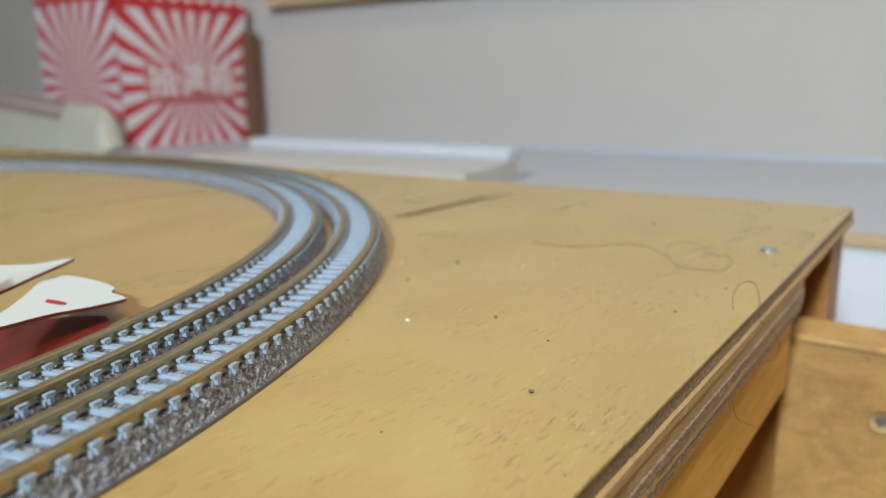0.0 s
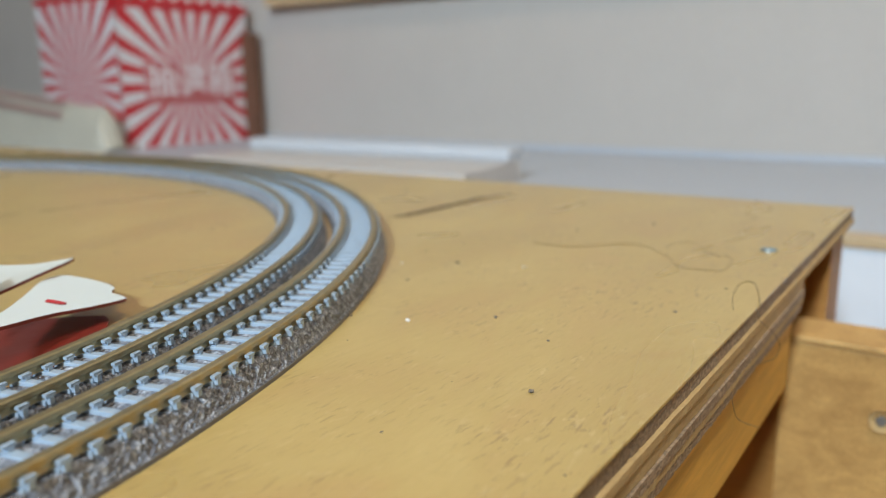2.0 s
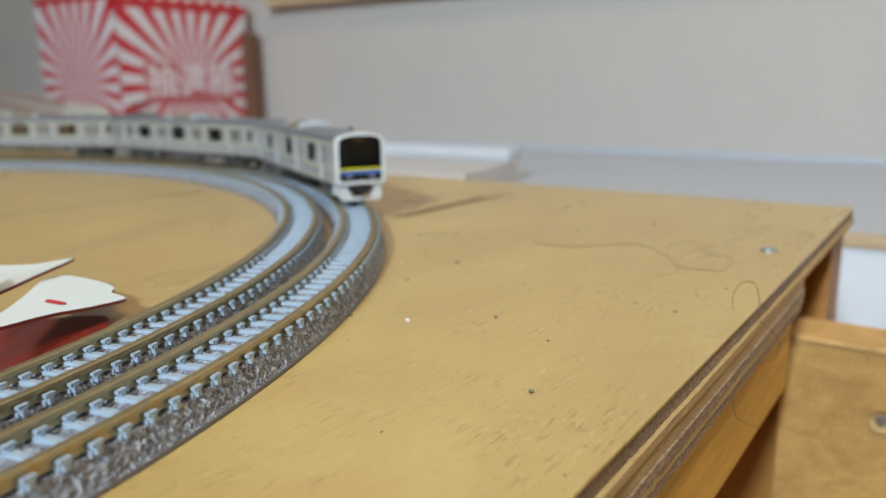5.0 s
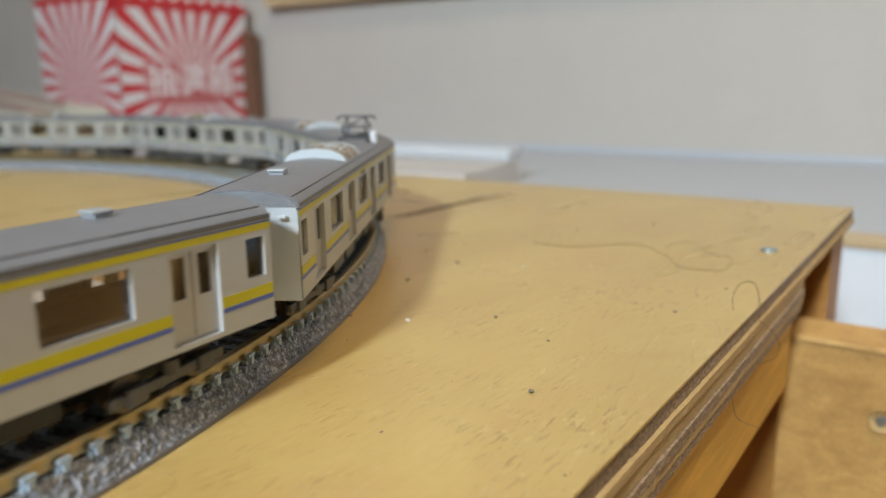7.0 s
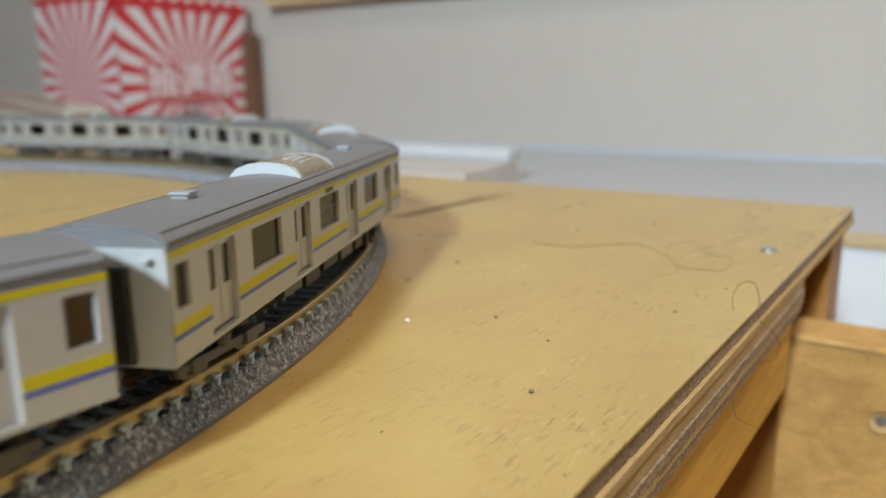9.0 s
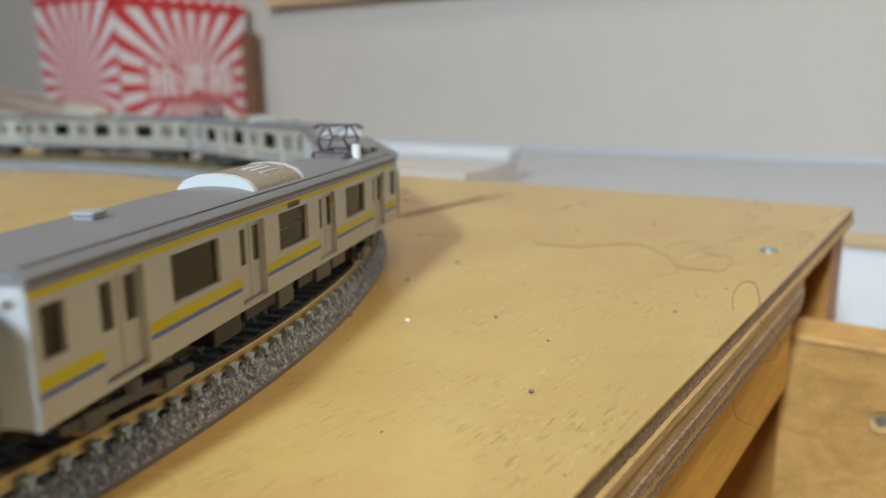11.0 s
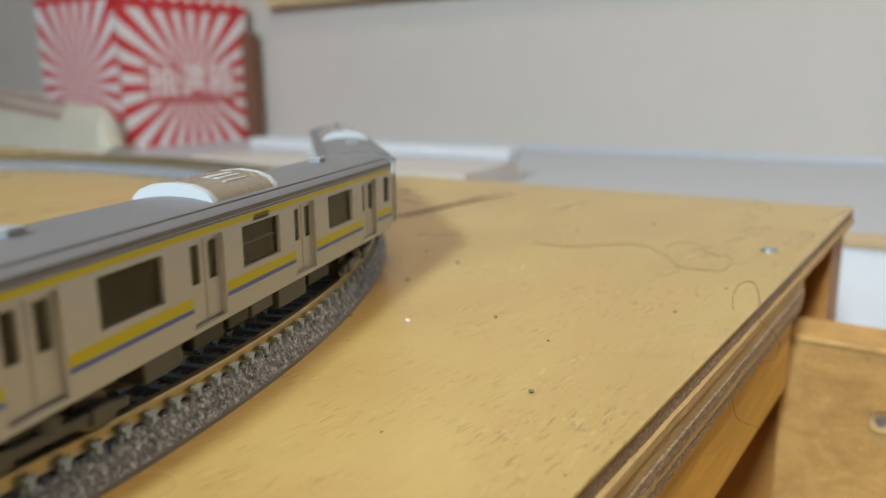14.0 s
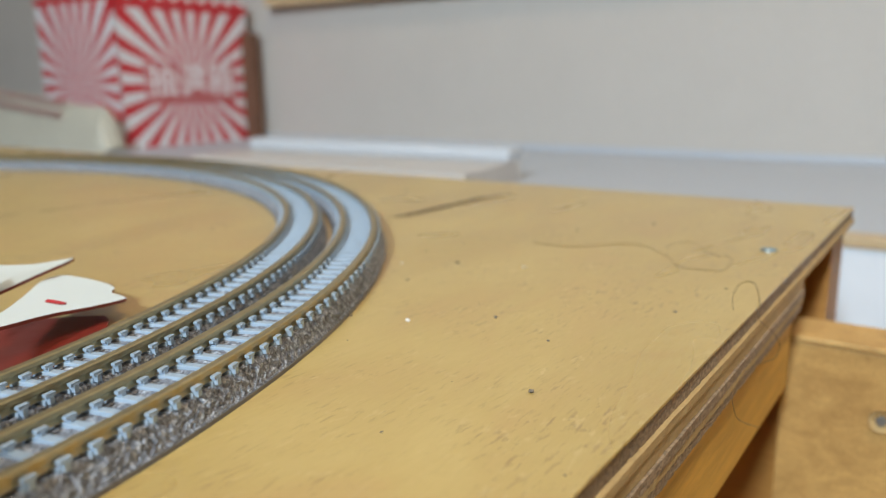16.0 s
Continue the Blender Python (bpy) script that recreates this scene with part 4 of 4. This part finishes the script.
def back_things():
    # white flat case on the desk
    c = thing("flat_case", B0, "beige flat storage case with a white lid edge on the desk", "case")
    part("base", prism([(-0.3247, 0.5730), (-0.3260, 0.5900), (-0.640, 0.5900), (-0.640, 0.486), (-0.3157, 0.486)], -0.0360, -0.0182, 0.001), M_CREAM, c, "beige lower half, shaded at its side")
    part("lid", prism([(-0.645, 0.5655), (-0.3265, 0.5720), (-0.3275, 0.6000), (-0.645, 0.5980)], -0.0180, -0.0058, 0.0030), M_LID, c, "white raised lid edge")
    # brown upright behind the box
    p = thing("upright_board", B0, "dark brown upright wooden board behind the box", "board")
    part("board", box(-0.990, -0.960, 0.852, 0.876, -0.036, 0.130, 0.002), M_BROWN, p)
    # lumpy cream package behind the track
    bm = bmesh.new()
    nx, ny = 48, 16
    grid = []
    for i in range(nx + 1):
        row = []
        for j in range(ny + 1):
            x, y = i / nx, j / ny
            w = math.sin(math.pi * min(1, max(0, y))) ** 0.45
            e = min(1, (1 - x) / 0.02 + 0.001) ** 0.35 * min(1, x / 0.04 + 0.001) ** 0.5
            hgt = (0.056 + 0.058 * (1 - x) ** 1.1) * w * e
            hgt *= 1 + 0.10 * noise.noise(Vector((x * 5, y * 3, 1.3))) + 0.04 * noise.noise(Vector((x * 17, y * 8, 4)))
            row.append(bm.verts.new((x * 0.62 - 0.62, (y - 0.5) * 0.036, max(hgt, 0))))
        grid.append(row)
    for i in range(nx):
        for j in range(ny):
            bm.faces.new((grid[i][j], grid[i + 1][j], grid[i + 1][j + 1], grid[i][j + 1]))
    bag = thing("wrapped_package", board_pose(-0.945, 0.600, -0.0362), "crumpled cream wrapped package on the desk", "package")
    part("wrapping", bm, M_BAG, bag, smooth=True)
    bm = bmesh.new()
    for k in range(2):
        rows = []
        for i in range(20):
            x = -0.60 + 0.50 * i / 19
            z = 0.058 + 0.060 * (1 - (x + 0.62) / 0.62) ** 1.1 - 0.006 * k
            rows.append((bm.verts.new((x, -0.0125 - 0.0045 * k, z - 0.006 - 0.0105 * k)), bm.verts.new((x, -0.0085 - 0.0045 * k, z + 0.001 - 0.0085 * k))))
        for a, b in zip(rows, rows[1:]):
            bm.faces.new((a[0], b[0], b[1], a[1]))
    r = bmesh.ops.solidify(bm, geom=bm.faces[:], thickness=0.002)
    part("printed_band", bm, M_PINK, bag, "faded pink printed bands")


back_things()


def paper(name, pts, label, mat_low):
    """A bent card: pts are (u, v, z) round its outline; white above, maroon below."""
    bm = bmesh.new()
    n = len(pts)
    fine = []
    for i in range(n):
        a, b, c, d = (Vector(pts[(i + k) % n]) for k in (-1, 0, 1, 2))
        for t in (0, 0.25, 0.5, 0.75):
            fine.append(b + (c - a) * 0.3 * t * (1 - t) ** 2 + (c - b) * t * t * (3 - 2 * t) - (d - b) * 0.3 * t * t * (1 - t))
    pts = fine
    top = [bm.verts.new(at(*p)) for p in pts]
    low = [bm.verts.new(at(p[0], p[1], p[2] - 0.0007)) for p in pts]
    c = sum((v.co for v in top), Vector()) / len(top)
    ct, cl = bm.verts.new(c), bm.verts.new(c - Vector((0, 0, 0.0007)))
    n = len(pts)
    side = []
    for i in range(n):
        j = (i + 1) % n
        bm.faces.new((top[i], top[j], ct))
        f = bm.faces.new((low[j], low[i], cl))
        g = bm.faces.new((top[j], top[i], low[i], low[j]))
        side += [f, g]
    bmesh.ops.recalc_face_normals(bm, faces=bm.faces[:])
    for f in side:
        f.material_index = 1
    me = mesh_of(name, bm, M_CARD, True)
    me.materials.append(mat_low)
    return tagged(new(name, me), label, "card", "torn cards inside the curve")


def strand(name, pts, r, label):
    """A thin hair through (u, v, z) points."""
    bm = bmesh.new()
    p = [at(*q) for q in pts]
    fine = []
    for i in range(len(p) - 1):
        a, b, c, d = p[max(i - 1, 0)], p[i], p[i + 1], p[min(i + 2, len(p) - 1)]
        for k in range(8):
            t = k / 8
            fine.append(0.5 * ((2 * b) + (c - a) * t + (2 * a - 5 * b + 4 * c - d) * t * t + (3 * b - a - 3 * c + d) * t ** 3))
    fine.append(p[-1])
    rings = []
    for i, q in enumerate(fine):
        d = (fine[min(i + 1, len(fine) - 1)] - fine[max(i - 1, 0)]).normalized()
        s = d.cross(Vector((0.1, 0.2, 1))).normalized()
        w = s.cross(d)
        rings.append([bm.verts.new(q + r * (math.cos(k * 1.2566) * s + math.sin(k * 1.2566) * w)) for k in range(5)])
    for a, b in zip(rings, rings[1:]):
        for k in range(5):
            bm.faces.new((a[k], a[(k + 1) % 5], b[(k + 1) % 5], b[k]))
    return solid(name, bm, M_HAIR, Matrix.Identity(4), label, "hair", smooth=True)


def lying(pts, z=0.00012):
    return [(u, v, z) for u, v in pts]


def small_things():
    rnd = random.Random(11)
    # torn cards inside the curve
    paper("torn_card", [(-0.1768, 0.0979, 0.009), (-0.1743, 0.087, 0.010), (-0.1738, 0.0725, 0.012), (-0.1492, 0.0556, 0.010), (-0.1642, 0.0743, 0.008), (-0.1692, 0.0841, 0.0085)], "pointed white card scrap with a maroon edge", M_MAROON)
    paper("torn_card", [(-0.1417, 0.0596, 0.0086), (-0.1500, 0.0684, 0.0078), (-0.1596, 0.0771, 0.0073), (-0.1707, 0.0866, 0.0068), (-0.1737, 0.0929, 0.0063), (-0.1689, 0.0956, 0.0056), (-0.1616, 0.0967, 0.0050), (-0.1572, 0.0957, 0.0048), (-0.1539, 0.0929, 0.0049), (-0.1483, 0.0927, 0.0045), (-0.1454, 0.0830, 0.0055), (-0.1438, 0.0737, 0.0066), (-0.1390, 0.0621, 0.0080), (-0.1350, 0.0547, 0.0089)], "curling white card torn along one side", M_MAROON)
    paper("torn_card", [(-0.1603, 0.0513, 0.0010), (-0.1654, 0.0739, 0.0010), (-0.1510, 0.0890, 0.0010), (-0.1384, 0.0800, 0.0010), (-0.1310, 0.0700, 0.0010), (-0.1330, 0.0430, 0.0010)], "glossy maroon card lying face up", M_MAROON).data.materials[0] = M_MAROON
    s = paper("paper_tear", [(-0.1518, 0.0770, 0.0070), (-0.1532, 0.0785, 0.0070), (-0.1493, 0.0800, 0.0065), (-0.1489, 0.0787, 0.0066)], "small red tear in the white card", M_MAROON)
    s.data.materials[0] = M_REDPRINT
    # loose hairs
    strand("hair", lying([(-0.1104, 0.2097), (-0.0981, 0.2102), (-0.085, 0.2231), (-0.0768, 0.2203), (-0.0674, 0.2101), (-0.0624, 0.202), (-0.0561, 0.2013), (-0.0508, 0.2032), (-0.0519, 0.2163), (-0.0556, 0.2225)]), 0.00006, "long brown hair lying on the plywood")
    strand("hair", lying([(-0.0685, 0.212), (-0.0725, 0.2229), (-0.0732, 0.2302), (-0.0686, 0.235), (-0.0614, 0.2251), (-0.0559, 0.2197)]), 0.00005, "fine brown hair looped on the plywood")
    strand("hair", [(-0.0393, 0.168, 0.0001), (-0.0423, 0.1795, 0.0001), (-0.0437, 0.1919, 0.0001), (-0.0417, 0.195, 0.0001), (-0.0386, 0.1876, 0.0002), (-0.0350, 0.1735, 0.0004), (-0.0335, 0.1660, -0.0004), (-0.033, 0.1773, -0.006),
                    (-0.033, 0.1889, -0.0128), (-0.033, 0.1834, -0.0146), (-0.033, 0.1599, -0.0092), (-0.033, 0.1464, -0.0094), (-0.033, 0.1465, -0.013), (-0.033, 0.1533, -0.0186), (-0.033, 0.1736, -0.0282)], 0.00008, "curled brown hair hanging over the board edge")
    # worn dark streak along the grain
    line = [(-0.178, 0.2222, 0.0004), (-0.1759, 0.2307, 0.003), (-0.1751, 0.2516, 0.0034), (-0.1744, 0.2786, 0.0026), (-0.1704, 0.3049, 0.0003)]
    bm = bmesh.new()
    rows = []
    for i in range(len(line) - 1):
        for k in range(10):
            t = k / 10
            u, v, w = [a + (b - a) * t for a, b in zip(line[i], line[i + 1])]
            w *= 1.1 + 1.4 * abs(noise.noise(Vector((v * 300, 0, 0))))
            rows.append([bm.verts.new((u - w * 0.5, v, 0.0)), bm.verts.new((u, v, 0.0001)), bm.verts.new((u + w * 0.5, v, 0.0))])
    for a, b in zip(rows, rows[1:]):
        bm.faces.new((a[0], a[1], b[1], b[0]))
        bm.faces.new((a[1], a[2], b[2], b[1]))
    bmesh.ops.recalc_face_normals(bm, faces=bm.faces[:])
    part("gouge", bm, M_SCRATCH, BOARD, "dark gouge along the grain", m=pose(0, 0, 0.00005))
    # crumbs lying on the board: u, v, radius, pale or not
    spots = [(-0.0804, 0.1356, 0.0006, 0), (-0.0550, 0.1039, 0.0006, 0), (-0.1155, 0.1740, 0.0008, 0), (-0.0952, 0.1239, 0.0008, 1), (-0.0641, 0.1282, 0.0005, 0), (-0.1078, 0.1198, 0.0007, 0), (-0.0495, 0.1601, 0.0006, 0),
             (-0.0453, 0.1852, 0.0005, 0), (-0.0971, 0.1790, 0.0009, 1), (-0.1162, 0.1513, 0.0006, 0), (-0.1320, 0.1820, 0.0006, 0), (-0.1294, 0.1982, 0.0005, 0), (-0.2151, 0.2816, 0.0009, 0), (-0.0894, 0.2599, 0.0008, 0),
             (-0.0626, 0.2890, 0.0006, 0), (-0.0893, 0.1433, 0.0003, 0), (-0.0662, 0.0793, 0.0003, 0), (-0.0385, 0.0825, 0.0003, 0), (-0.1287, 0.1651, 0.0006, 1), (-0.0975, 0.1073, 0.0003, 0), (-0.1075, 0.2355, 0.0006, 0), (-0.2187, 0.1726, 0.0006, 0)]
    for i in range(40):
        u, v = rnd.uniform(-0.16, -0.045), rnd.uniform(0.06, 0.29)
        p = at(u, v)
        if (p.x - CX) ** 2 + (p.y - CY) ** 2 < (RAD + 0.012) ** 2:
            continue
        spots.append((u, v, rnd.uniform(0.00008, 0.00018), 1 if rnd.random() < 0.2 else 0))
    for i, (u, v, r, w) in enumerate(spots):
        r *= 1.0 if i < 2 else 0.72
        bm = bmesh.new()
        bmesh.ops.create_icosphere(bm, subdivisions=1, radius=r)
        for q in bm.verts:
            q.co *= rnd.uniform(0.6, 1.35)
            q.co.z *= 0.5
            q.co.x *= 1.2
        solid("crumb", bm, M_CRUMBW if w else M_CRUMB, board_pose(u, v, r * 0.35, rnd.uniform(0, 180)), "white crumb on the plywood" if w else "dark crumb of dirt on the plywood", "crumb", "crumbs on the board")


small_things()


# ---- what moves ----
# seconds, and the angle on the curve that the train's front has come to
FRONT = [(-1.0, 184.5), (0.0, 156.0), (2.8, 75.6), (3.4, 58.2), (4.0, 41.0), (6.3, -22.8), (6.5, -28.1), (7.0, -42.5), (7.5, -57.1), (7.8, -66.7), (8.5, -87.2), (9.0, -101.5),
         (11.4, -169.2), (12.5, -199.25), (13.5, -226.5), (14.0, -239.6), (14.5, -254.0), (15.0, -268.2), (15.3, -276.8), (15.6, -284.7), (16.0, -295.3), (17.0, -322.0)]
CAR_STEP = 0.1363


def travel(t):
    """Metres that the train's front has come along the oval, gliding through the rows above."""
    i = max(k for k in range(1, len(FRONT) - 2) if FRONT[k][0] <= t + 1e-9 or k == 1)
    (ta, a), (tb, b), (tc, c), (td, d) = FRONT[i - 1:i + 3]
    mb, mc = (c - a) / (tc - ta), (d - b) / (td - tb)
    w, x = tc - tb, (t - tb) / (tc - tb)
    ang = (2 * x ** 3 - 3 * x * x + 1) * b + (x ** 3 - 2 * x * x + x) * w * mb + (3 * x * x - 2 * x ** 3) * c + (x ** 3 - x * x) * w * mc
    return RAD * (TOP - radians(ang))


def motions():
    for i, (car, bogies) in enumerate(CARS):
        rows, turns = [], ([], [])
        for k in range(65):
            t = k * 0.25
            s = travel(t) - 0.06525 - i * CAR_STEP
            (a, aa), (b, ab) = oval(s + 0.046, RAD), oval(s - 0.046, RAD)
            yaw = math.degrees(math.atan2(a.y - b.y, a.x - b.x))
            m = (a + b) / 2
            rows.append((t, pose(m.x, m.y, LIFT, 0, 0, yaw)))
            for j, (x, ang) in enumerate(((0.046, aa), (-0.046, ab))):
                rel = (math.degrees(ang) - 90 - yaw + 180) % 360 - 180
                turns[j].append((t, pose(x, 0, -LIFT, 0, 0, rel)))
        walk(car, rows)
        for bo, r in zip(bogies, turns):
            walk(bo, r)


ties()
motions()
